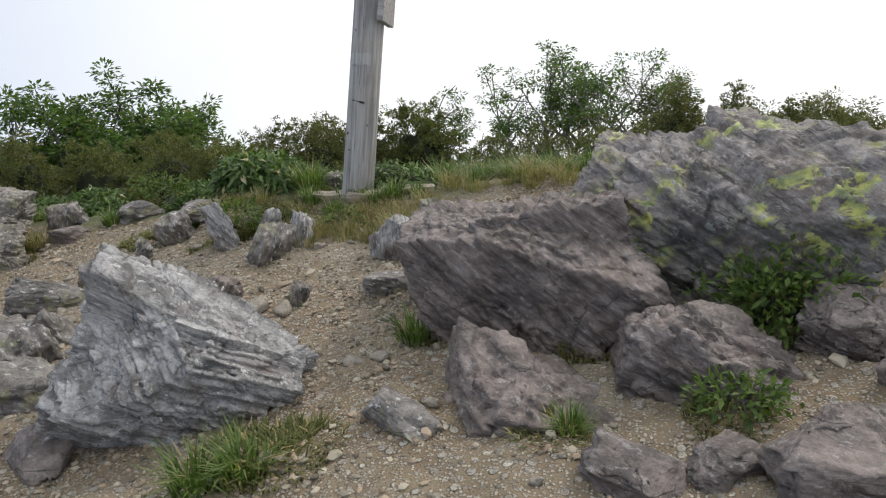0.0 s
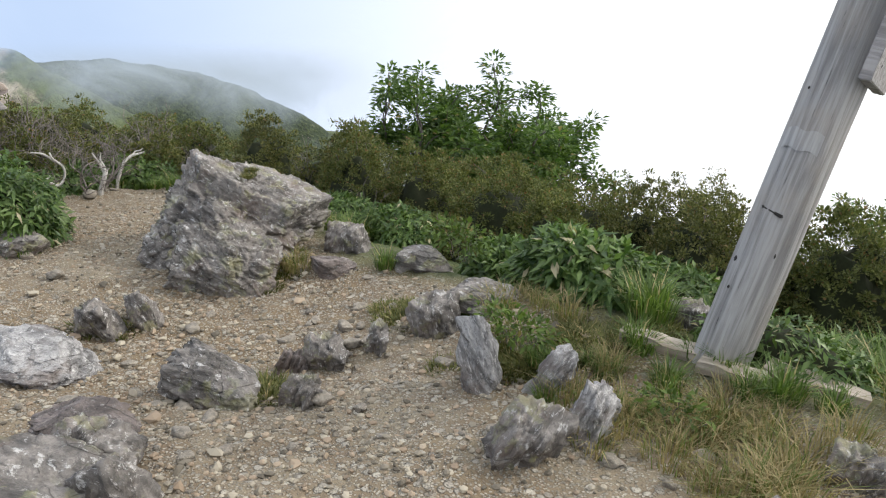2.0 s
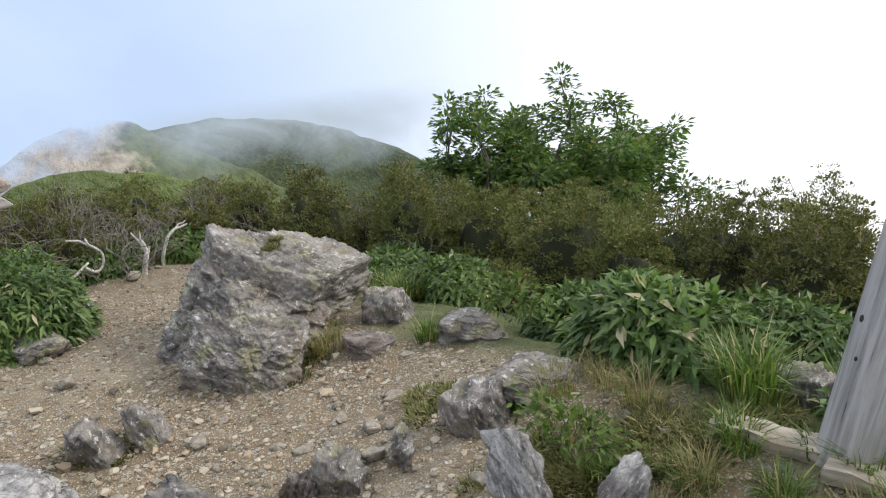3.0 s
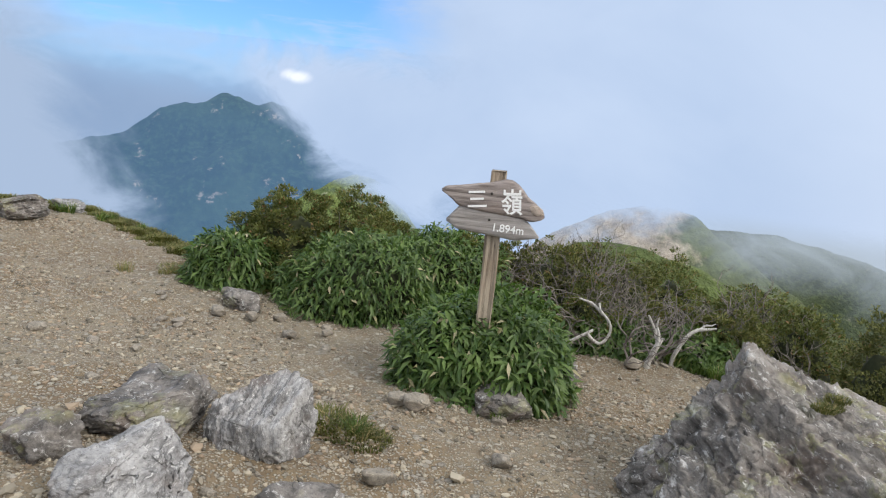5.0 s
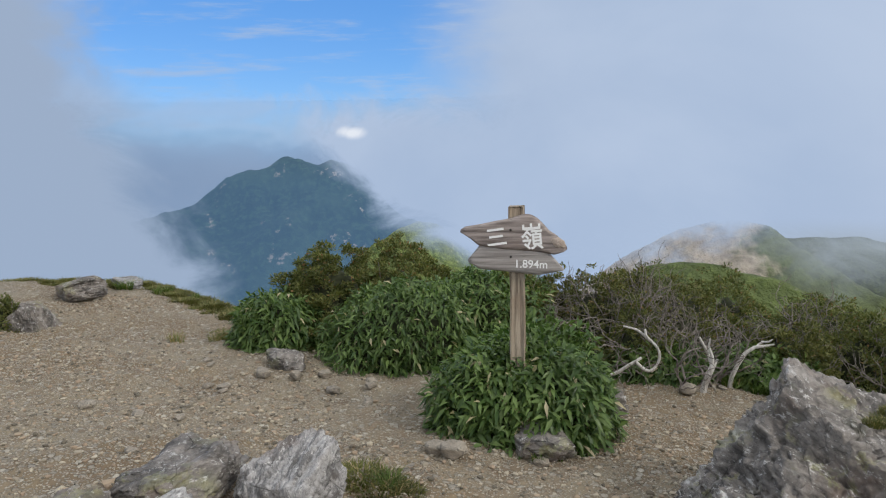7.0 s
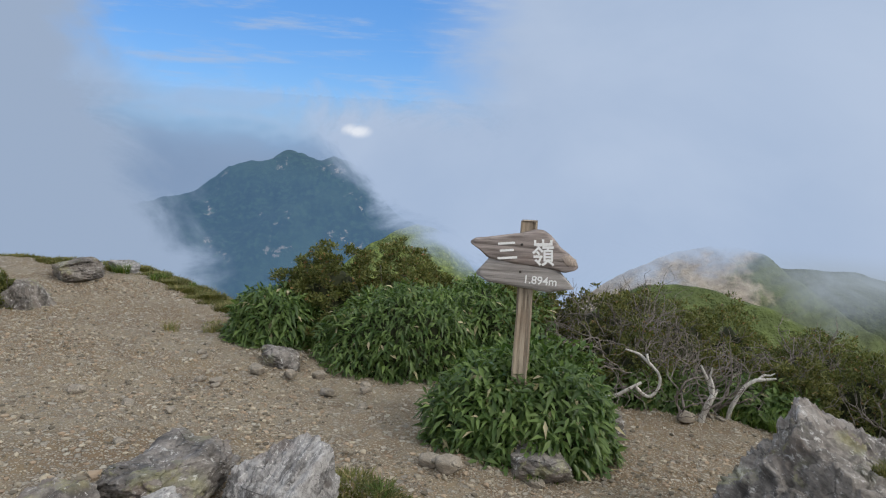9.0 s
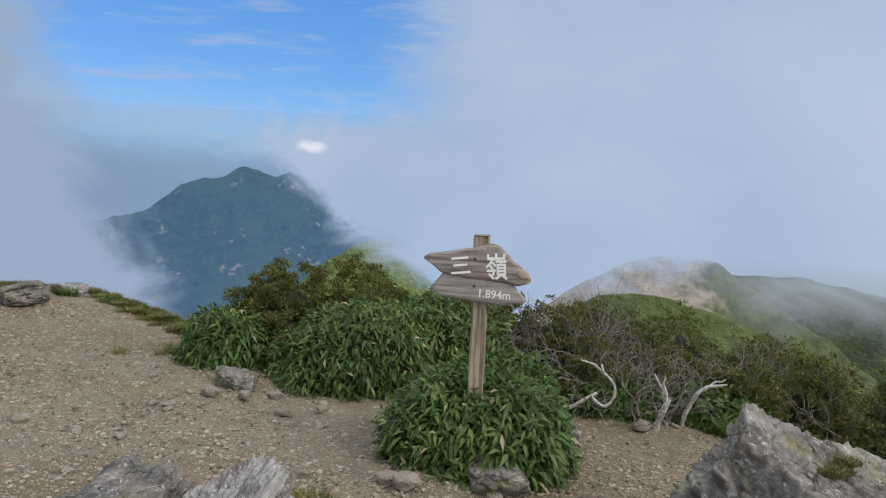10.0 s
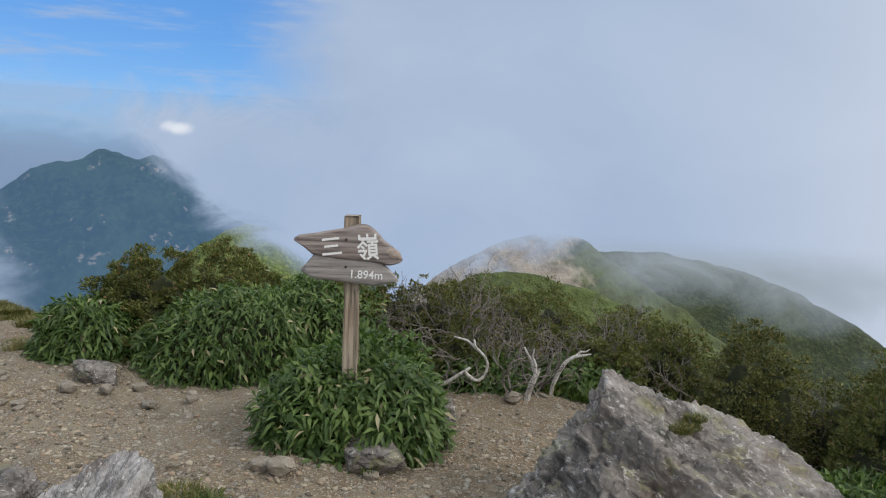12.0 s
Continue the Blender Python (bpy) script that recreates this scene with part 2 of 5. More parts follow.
def timber(dark, light, axis=2, streak=18.0, warm=(0.36, 0.27, 0.18), warm_share=0.3):
    def build(g, bsdf, out):
        co = g.add("ShaderNodeTexCoord").outputs["Object"]
        sc = [streak, streak, streak]
        sc[axis] = streak * 0.05
        grain = g.noise(g.mapped(co, scale=tuple(sc)), 1.6, 6.0, 0.65, 0.3)
        fine = g.noise(g.mapped(co, scale=tuple(4 * s for s in sc)), 1.6, 3.0, 0.6)
        blot = g.noise(co, 3.0, 4.0, 0.6)
        col = g.mix(g.smooth(grain, 0.33, 0.64), dark + (1,), light + (1,))
        col = g.mix(g.smooth(blot, 0.45, 0.7, 0.0, warm_share), col, warm + (1,))
        crack = g.math("MULTIPLY", g.smooth(fine, 0.36, 0.3), g.smooth(grain, 0.5, 0.4))
        col = g.mix(crack, col, tuple(0.25 * v for v in dark) + (1,))
        g.put(bsdf.inputs["Base Color"], col)
        g.put(bsdf.inputs["Roughness"], 0.82)
        h = g.math("ADD", grain, g.math("MULTIPLY", fine, 0.4))
        bump(g, bsdf, h, 0.7, 0.008)
    return build


def plain(colour, spread=0.12, scale=30.0):
    def build(g, bsdf, out):
        co = g.add("ShaderNodeTexCoord").outputs["Object"]
        n = g.noise(co, scale, 4.0, 0.6)
        g.put(bsdf.inputs["Base Color"], g.mix(n, tuple(c * (1 - spread) for c in colour) + (1,), tuple(min(1, c * (1 + spread)) for c in colour) + (1,)))
    return build


def hillside(grass, wood, bare, share, far=1.0):
    def build(g, bsdf, out):
        p = g.mapped(g.add("ShaderNodeTexCoord").outputs["Object"], scale=(1 / far, 1 / far, 1 / far))
        big = g.noise(p, 0.010, 6.0, 0.62)
        mid = g.noise(p, 0.05, 6.0, 0.65)
        fine = g.noise(p, 0.3, 4.0, 0.7)
        col = g.mix(g.smooth(big, 0.42, 0.58), wood + (1,), grass + (1,))
        col = g.mix(g.smooth(mid, 0.48, 0.66, 0.0, 0.8), col, tuple(0.7 * v for v in wood) + (1,))
        col = g.mix(g.smooth(fine, 0.46, 0.64, 0.0, 0.7), col, tuple(1.5 * v for v in grass) + (1,))
        spot = g.math("MULTIPLY", g.smooth(mid, 0.40, 0.35), g.smooth(fine, 0.50, 0.58))
        col = g.mix(g.math("MULTIPLY", spot, share), col, bare + (1,))
        g.put(bsdf.inputs["Base Color"], col)
        g.put(bsdf.inputs["Roughness"], 0.95)
        bump(g, bsdf, g.math("ADD", mid, g.math("MULTIPLY", fine, 0.5)), 1.0, 6.0)
    return build


EYE_MIDDLE = (-1.1, 3.5, 1.45)


def landslip(grass, bare, seam):
    """Grass with an eroded bare face on the southern side of a ragged seam."""
    def build(g, bsdf, out):
        p = g.add("ShaderNodeTexCoord").outputs["Object"]
        y = g.add("ShaderNodeSeparateXYZ", {}, Vector=p).outputs[1]
        n = g.noise(p, 0.018, 6.0, 0.65)
        fine = g.noise(p, 0.09, 6.0, 0.7)
        f = g.smooth(g.math("ADD", y, g.math("MULTIPLY", g.math("SUBTRACT", n, 0.5), 150.0)), seam - 12.0, seam + 12.0)
        rock_col = g.mix(g.smooth(fine, 0.35, 0.65), tuple(0.75 * v for v in bare) + (1,), tuple(1.2 * v for v in bare) + (1,))
        grass_col = g.mix(g.smooth(fine, 0.35, 0.65), tuple(0.6 * v for v in grass) + (1,), tuple(1.2 * v for v in grass) + (1,))
        g.put(bsdf.inputs["Base Color"], g.mix(f, rock_col, grass_col))
        bump(g, bsdf, fine, 1.0, 5.0)
    return build


def mist(density, tint=None):
    """Cloud and painted haze seen from outside, drawn as a glowing sheet. density(g, azimuth, elevation, drift) gives
    how thick it is, in degrees round the summit.
    """
    m = bpy.data.materials.new("glowing_cloud_haze")
    m.use_nodes = True
    g = Graph(m.node_tree)
    p = g.add("ShaderNodeNewGeometry").outputs["Position"]
    rel = g.add("ShaderNodeVectorMath", {"operation": "SUBTRACT"}, i0=p, i1=EYE_MIDDLE).outputs[0]
    ray = g.add("ShaderNodeVectorMath", {"operation": "NORMALIZE"}, i0=rel).outputs[0]
    x, y, z = g.add("ShaderNodeSeparateXYZ", {}, Vector=ray).outputs
    az = g.math("DEGREES", g.math("ARCTAN2", g.math("MULTIPLY", x, -1.0), y))
    el = g.math("DEGREES", g.math("ARCSINE", z))
    drift = g.math("SUBTRACT", g.noise(g.mapped(ray, scale=(1.0, 1.0, 1.7)), 7.0, 7.0, 0.58, 0.6), 0.5)
    colour = tint + (1,) if tint else cloud_colour(g, ray, x, y, z)
    glow = g.add("ShaderNodeEmission", {}, Color=colour, Strength=1.0)
    clear = g.add("ShaderNodeBsdfTransparent")
    mixed = g.add("ShaderNodeMixShader", {}, i0=density(g, az, el, drift), i1=clear, i2=glow)
    g.add("ShaderNodeOutputMaterial", {}, Surface=mixed)
    return m


M_GROUND = surface("gravel_soil", gravel, 0.95)
M_ROCK = surface("grey_schist", schist((0.203, 0.184, 0.166), 0.8, 0.25, 0.2, 0.22))
M_ROCK_PALE = surface("pale_schist", schist((0.33, 0.32, 0.312), 1.0, 0.0, 0.0, 0.75))
M_ROCK_DARK = surface("dark_schist", schist((0.182, 0.150, 0.135), 0.3, 0.0, 0.15, 0.6))
M_ROCK_LICHEN = surface("lichened_schist", schist((0.195, 0.175, 0.162), 0.35, 1.0, 0.15, 0.4))
M_STONE = surface("loose_stone", schist((0.29, 0.255, 0.205), 0.2, 0.0, 0.0, 0.3))
M_SASA = surface("bamboo_grass_leaf", leafy((0.052, 0.102, 0.026), (0.172, 0.250, 0.074), (0.46, 0.40, 0.25), 0.40, 0.25, 0.025))
M_SHRUB = surface("shrub_leaf", leafy((0.072, 0.084, 0.028), (0.215, 0.210, 0.066), (0.22, 0.15, 0.07), 0.6, 0.2, 0.04))
M_SHRUB_OLIVE = surface("olive_shrub_leaf", leafy((0.080, 0.098, 0.030), (0.215, 0.222, 0.070), (0.24, 0.14, 0.06), 0.6, 0.22, 0.05))
M_TREE = surface("tree_leaf", leafy((0.045, 0.09, 0.02), (0.14, 0.21, 0.05), (0.25, 0.2, 0.08), 0.5, 0.35, 0.02))
M_GRASS = surface("green_grass", leafy((0.07, 0.12, 0.025), (0.19, 0.26, 0.07), (0.40, 0.33, 0.17), 0.55, 0.3, 0.12))
M_DRY = surface("dry_grass", leafy((0.28, 0.22, 0.11), (0.50, 0.40, 0.23), (0.14, 0.18, 0.05), 0.7, 0.3, 0.3))
M_MOSS = surface("mossy_turf", leafy((0.085, 0.095, 0.028), (0.20, 0.20, 0.06), (0.34, 0.27, 0.13), 0.7, 0.2, 0.12))
M_HERB = surface("herb_leaf", leafy((0.06, 0.10, 0.02), (0.16, 0.23, 0.05), (0.22, 0.18, 0.07), 0.55, 0.28, 0.04))
M_BARK = surface("dark_bark", timber((0.06, 0.05, 0.042), (0.16, 0.14, 0.12), 2, 25.0, (0.1, 0.08, 0.06)))
M_TWIG = surface("grey_twig", timber((0.10, 0.085, 0.075), (0.26, 0.23, 0.21), 2, 25.0, (0.12, 0.09, 0.07)))
M_GREY_TWIG = surface("pale_grey_twig", timber((0.11, 0.095, 0.08), (0.25, 0.22, 0.195), 2, 25.0, (0.2, 0.15, 0.12)))
M_SNAG = surface("bleached_wood", timber((0.34, 0.32, 0.29), (0.62, 0.60, 0.56), 2, 30.0, (0.35, 0.28, 0.22)))
M_POST = surface("weathered_log", timber((0.20, 0.19, 0.18), (0.42, 0.405, 0.385), 2, 20.0, (0.40, 0.34, 0.27), 0.35))
M_SCRAPED = surface("scraped_wood", timber((0.27, 0.26, 0.25), (0.47, 0.46, 0.44), 2, 20.0, (0.45, 0.4, 0.34), 0.2))
M_SIGN_POST = surface("brown_post_wood", timber((0.17, 0.135, 0.098), (0.46, 0.39, 0.30), 2, 32.0, (0.33, 0.21, 0.13), 0.4))
M_BOARD = surface("driftwood_board", timber((0.12, 0.098, 0.088), (0.36, 0.31, 0.285), 0, 30.0, (0.20, 0.14, 0.115), 0.6))
M_BOARD_LOW = surface("grey_board", timber((0.21, 0.195, 0.185), (0.40, 0.375, 0.355), 0, 26.0, (0.3, 0.25, 0.22), 0.3))
M_KNOT = surface("bare_knot_wood", timber((0.36, 0.28, 0.22), (0.58, 0.50, 0.43), 0, 40.0, (0.6, 0.42, 0.34)))
M_PAINT = surface("white_paint", plain((0.86, 0.86, 0.85), 0.05, 60.0), 0.6)
# Paints the shade in the log's sawn slit; also colours knots, nails, bolts.
M_DARK = surface("painted_shade_and_dark_bits", plain((0.035, 0.03, 0.026), 0.3, 80.0), 0.9)
M_PLANK = surface("old_plank", timber((0.25, 0.21, 0.165), (0.50, 0.44, 0.36), 0, 24.0, (0.3, 0.2, 0.12), 0.5))


# ---- the ground: one sheet from the summit to the far valleys ----
def spaced(lo, hi, step, reach):
    """Even steps between lo and hi, then ever longer ones out to reach on both sides."""
    inner = list(np.arange(lo, hi + step / 2, step))
    out, d = [], step
    at = 0.0
    while at < reach:
        d *= 1.13
        at += d
        out.append(at)
    return np.array([lo - v for v in reversed(out)] + inner + [hi + v for v in out])


def turf_cover(x, y):
    """How far plants cover the soil: none on the trodden top, full beyond its rim."""
    wob = 0.5 * (fbm(np.stack([x * 1.7, y * 1.7, 0 * x], 1), 3, 31) - 0.5)
    north = sst(5.0, 5.7, y + wob - 0.25 * sst(-1.0, 1.5, x) - 0.7 * sst(-5.0, -6.0, x))
    west = sst(-7.2, -7.7, x + wob) * sst(0.4, 1.4, y + wob)
    south_west = sst(-8.5, -8.9, x - 0.667 * np.maximum(y, -1.2) + wob) * sst(2.2, 1.2, y)
    east = sst(3.4, 4.2, x + wob)
    far_south = sst(-2.5, -4.0, y)
    return np.clip(np.maximum.reduce([north, west, south_west, east, far_south]), 0, 1)


def build_ground():
    xs, ys = spaced(-9.4, 3.4, 0.04, 4000), spaced(-1.6, 6.4, 0.04, 4000)
    gx, gy = np.meshgrid(xs, ys)
    x, y = gx.ravel(), gy.ravel()
    r = np.hypot(x + 2.5, y - 3.0)
    near = ground_z(np.clip(x, -30, 30), np.clip(y, -30, 30))
    z = np.where(r < 16, near, near[0] * 0 + np.minimum(near, -3.0))
    z = np.maximum(np.where(r < 16, near, np.minimum(near, -0.42 * (r - 16) - 3.5)), -520.0)
    p = np.stack([x, y, 0 * x], 1)
    z = z + bumps(x, y) * sst(30, 8, r) + 60.0 * (fbm(p * 0.004, 4, 77) - 0.5) * sst(60, 400, r)
    nx, ny = len(xs), len(ys)
    idx = np.arange(nx * ny).reshape(ny, nx)
    faces = np.stack([idx[:-1, :-1].ravel(), idx[:-1, 1:].ravel(), idx[1:, 1:].ravel(), idx[1:, :-1].ravel()], 1)
    me = mesh_of("ground", np.stack([x, y, z], 1), faces, True, M_GROUND)
    at = me.attributes.new("turf", "FLOAT", "POINT")
    at.data.foreach_set("value", turf_cover(x, y).astype(np.float32))
    tagged(new("ground", me), "bare sandy gravel summit ground with scattered pebbles", "ground", kind="structure")


build_ground()


# ---- far hills and cloud ----
def heading(az, dist, z):
    a = radians(az)
    return np.array([-math.sin(a) * dist, math.cos(a) * dist, z])


def ridge(name, label, az0, az1, dist, crest, depth, foot, material, seed, rough):
    """A mountain side: a crest line given by a function of the share along it, falling to its foot on both sides."""
    n, m = 150, 60
    verts = []
    for j in range(m):
        v = j / (m - 1) * 2 - 1                   # -1 near foot, 0 crest, 1 far foot
        for i in range(n):
            u = i / (n - 1)
            az = az0 + (az1 - az0) * u
            top = crest(u)
            fall = abs(v) ** 0.9
            z = top + (foot - top) * fall
            verts.append(heading(az, dist + depth * v, z) + np.array([0, 0, 1.7]))
    verts = np.array(verts)
    k = fbm(verts * (3.2 / depth), 5, seed, 0.55) - 0.5
    gully = np.abs(fbm(verts * (1.6 / depth), 3, seed + 40) - 0.5)
    verts[:, 2] += rough * k - rough * 0.9 * gully
    verts[:, :2] += (rough * 0.6 * k)[:, None] * np.array([0.7, 0.7])
    idx = np.arange(n * m).reshape(m, n)
    faces = np.stack([idx[:-1, :-1].ravel(), idx[:-1, 1:].ravel(), idx[1:, 1:].ravel(), idx[1:, :-1].ravel()], 1)
    ob = new(name, mesh_of(name, verts, faces, True, material))
    return tagged(ob, label, "mountain", kind="structure")


def tan_el(dist, deg):
    return dist * math.tan(radians(deg))


def lerp_el(points):
    us, es = [p[0] for p in points], [p[1] for p in points]
    return lambda u: float(np.interp(u, us, es))


H_WOODED = surface("wooded_mountain", hillside((0.05, 0.095, 0.055), (0.018, 0.045, 0.032), (0.45, 0.40, 0.34), 1.0, 3.2), 0.95)
H_GREEN = surface("grassy_hill", hillside((0.19, 0.235, 0.06), (0.095, 0.14, 0.04), (0.45, 0.42, 0.34), 0.5), 0.95)
H_BARE = surface("landslip_slope", landslip((0.10, 0.125, 0.045), (0.45, 0.38, 0.30), 123.0), 0.95)
H_SHOULDER = surface("dark_mountain_slope", hillside((0.062, 0.080, 0.030), (0.030, 0.045, 0.020), (0.25, 0.22, 0.19), 0.4), 0.95)
H_NEAR = surface("near_green_slope", hillside((0.095, 0.125, 0.035), (0.05, 0.075, 0.025), (0.3, 0.26, 0.22), 0.5), 0.95)

el = lerp_el([(0, -6.0), (0.14, -4.0), (0.297, -2.6), (0.363, -2.0), (0.443, -1.4), (0.513, -0.8), (0.63, -0.6), (0.713, -1.6), (0.80, -4.6), (1, -11)])
ridge("mountain", "distant wooded blue-green mountain half in cloud", 126, 96, 1500, lambda u: tan_el(1500, el(u)), 620, -440, H_WOODED, 3, 110)
el2 = lerp_el([(0, -11), (0.186, -8.5), (0.307, -7.0), (0.436, -6.1), (0.557, -5.7), (0.686, -6.1), (0.814, -7.7), (1, -11)])
ridge("mountain", "bright green grassy hill rising out of the valley", 108, 94, 620, lambda u: tan_el(620, el2(u)), 170, -190, H_GREEN, 8, 17)
el3 = lerp_el([(0, -13), (0.138, -9.8), (0.238, -7.9), (0.323, -6.6), (0.404, -5.8), (0.504, -5.6), (0.585, -6.0), (0.654, -7.2), (0.77, -8.9), (1, -13)])
ridge("mountain", "pale eroded landslip slope below a grassy ridge", 90, 64, 560, lambda u: tan_el(560, el3(u)), 150, -170, H_BARE, 15, 15)
el4 = lerp_el([(0, -11), (0.11, -7.5), (0.216, -6.6), (0.344, -6.3), (0.44, -6.7), (0.53, -7.6), (0.61, -8.6), (0.70, -10.0), (0.79, -11.6), (1, -16)])
ridge("mountain", "dark green mountain shoulder under low cloud", 80, 48, 700, lambda u: tan_el(700, el4(u)), 260, -260, H_SHOULDER, 21, 20)
el5 = lerp_el([(0, -13), (0.165, -10.1), (0.23, -9.1), (0.33, -8.8), (0.45, -9.0), (0.615, -10.1), (0.746, -11.3), (0.84, -12.3), (1, -14.5)])
ridge("mountain", "near grassy spur falling away from the summit", 88, 62, 150, lambda u: tan_el(150, el5(u)), 60, -62, H_NEAR, 27, 5)


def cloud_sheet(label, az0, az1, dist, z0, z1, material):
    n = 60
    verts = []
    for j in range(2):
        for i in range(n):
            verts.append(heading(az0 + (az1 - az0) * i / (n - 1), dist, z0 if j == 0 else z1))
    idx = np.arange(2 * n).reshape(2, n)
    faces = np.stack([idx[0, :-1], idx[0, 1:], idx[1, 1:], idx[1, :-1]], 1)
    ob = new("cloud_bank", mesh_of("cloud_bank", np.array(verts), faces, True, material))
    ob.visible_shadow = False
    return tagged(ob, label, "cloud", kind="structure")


def sea_of_cloud(g, az, el, drift):
    return g.smooth(g.math("ADD", el, g.math("MULTIPLY", drift, 6.0)), 2.0, -2.5)


def north_bank(g, az, el, drift):
    return g.smooth(g.math("ADD", az, g.math("MULTIPLY", drift, 14.0)), 55.0, 41.0)


def south_bank(g, az, el, drift):
    side = g.math("ADD", az, g.math("MULTIPLY", drift, 13.0))
    side = g.math("SUBTRACT", side, g.math("MULTIPLY", el, 0.40))
    return g.math("MULTIPLY", g.smooth(side, 117.5, 124.0), g.smooth(az, 179.5, 178.0))


def west_drift(g, az, el, drift):
    """Cloud hanging over the western valley; its lower edge follows the hills."""
    edge = g.add("ShaderNodeValToRGB", {}, Fac=g.smooth_line(az, 50.0, 130.0))
    ramp = edge.color_ramp
    stops = tuple(((a - 50.0) / 80.0, v) for a, v in (
        (50, -6.2), (60, -7.0), (68, -7.6), (74, -7.5), (78, -7.7), (84, -8.6), (90, -10.0), (96, -9.5), (98.5, -8.2), (101, -7.2), (103, -6.0), (105.5, -3.4), (107.5, -0.8), (110, 1.5)))
    while len(ramp.elements) < len(stops):
        ramp.elements.new(0.5)
    for e, (at, deg) in zip(ramp.elements, stops):
        v = (deg + 20.0) / 30.0
        e.position, e.color = at, (v, v, v, 1)
    level = g.math("SUBTRACT", g.math("MULTIPLY", edge.outputs[0], 30.0), 20.0)
    above = g.math("ADD", g.math("SUBTRACT", el, level), g.math("MULTIPLY", drift, 9.0))
    body = g.math("MULTIPLY", g.smooth(above, -1.5, 2.4), g.smooth(az, 46.0, 54.0))
    lift = g.smooth(g.math("ADD", el, g.math("MULTIPLY", drift, 12.0)), 1.0, 5.0)
    return g.math("MULTIPLY", body, g.math("SUBTRACT", 1.0, g.math("MULTIPLY", lift, g.smooth(az, 90.0, 102.0))))


# Aerial haze painted as a glowing blue sheet before mountain and lower sky.
def painted_haze(g, az, el, drift):
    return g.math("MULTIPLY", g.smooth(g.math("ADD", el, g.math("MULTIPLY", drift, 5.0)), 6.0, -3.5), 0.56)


def shoulder_mist(g, az, el, drift):
    a = g.smooth(g.math("ADD", el, g.math("MULTIPLY", drift, 9.0)), -12.5, -7.0)
    a = g.math("MULTIPLY", a, g.smooth(el, -5.6, -8.2))
    a = g.math("MULTIPLY", a, g.smooth(az, 48.0, 60.0))
    return g.math("MULTIPLY", g.math("MULTIPLY", a, 0.95), g.smooth(az, 79.0, 70.0))


cloud_sheet("sea of cloud round the summit", -180, 180, 2400, -1300, 160, mist(sea_of_cloud))
cloud_sheet("white cloud close behind the northern trees", -180, 62, 45, -40, 20, mist(north_bank))
cloud_sheet("grey cloud bank closing the southern valley", 112, 180, 420, -260, 220, mist(south_bank, (0.345, 0.44, 0.60)))
cloud_sheet("thin glowing blue sheet painting haze over the far valley", 140, 90, 1000, -420, 60, mist(painted_haze, (0.090, 0.185, 0.345)))
cloud_sheet("drifting cloud over the western valley", 132, 44, 440, -180, 180, mist(west_drift))
cloud_sheet("low grey mist over the dark shoulder", 90, 44, 380, -120, 20, mist(shoulder_mist, (0.37, 0.43, 0.49)))


def cumulus(g, az, el, drift):
    u = g.math("DIVIDE", g.math("SUBTRACT", az, 105.6), 1.4)
    v = g.math("DIVIDE", g.math("SUBTRACT", el, 0.9), 0.62)
    d = g.math("SQRT", g.math("ADD", g.math("MULTIPLY", u, u), g.math("MULTIPLY", v, v)))
    return g.smooth(g.math("ADD", d, g.math("MULTIPLY", drift, 3.0)), 1.0, 0.2, 0.0, 0.9)


cloud_sheet("small white cumulus above the far valley", 111, 100, 400, -32, 16, mist(cumulus, (0.84, 0.88, 0.95)))


# ---- rocks ----
def unit(v):
    return v / np.maximum(np.linalg.norm(v, axis=-1, keepdims=True), 1e-9)


SPHERES = {}


def sphere(level):
    """Points and triangles of an even unit sphere."""
    if level not in SPHERES:
        bm = bmesh.new()
        bmesh.ops.create_icosphere(bm, subdivisions=level, radius=1.0)
        v = np.array([p.co[:] for p in bm.verts])
        f = np.array([[p.index for p in q.verts] for q in bm.faces])
        bm.free()
        SPHERES[level] = (v, f)
    return SPHERES[level]


def cells(p, seed):
    """For each point a random number of the nearest cell, and how near the border with the next cell is."""
    b = np.floor(p)
    best = np.full(len(p), 9.0)
    second = np.full(len(p), 9.0)
    value = np.zeros(len(p))
    for i in (-1, 0, 1):
        for j in (-1, 0, 1):
            for k in (-1, 0, 1):
                c = b + np.array([i, j, k])
                jit = np.stack([lattice(c[:, 0], c[:, 1], c[:, 2], seed + s) for s in (1, 2, 3)], 1)
                d = np.linalg.norm(c + jit - p, axis=1)
                near = d < best
                second = np.where(near, best, np.minimum(second, d))
                value = np.where(near, lattice(c[:, 0], c[:, 1], c[:, 2], seed + 9), value)
                best = np.where(near, d, best)
    return value, second - best


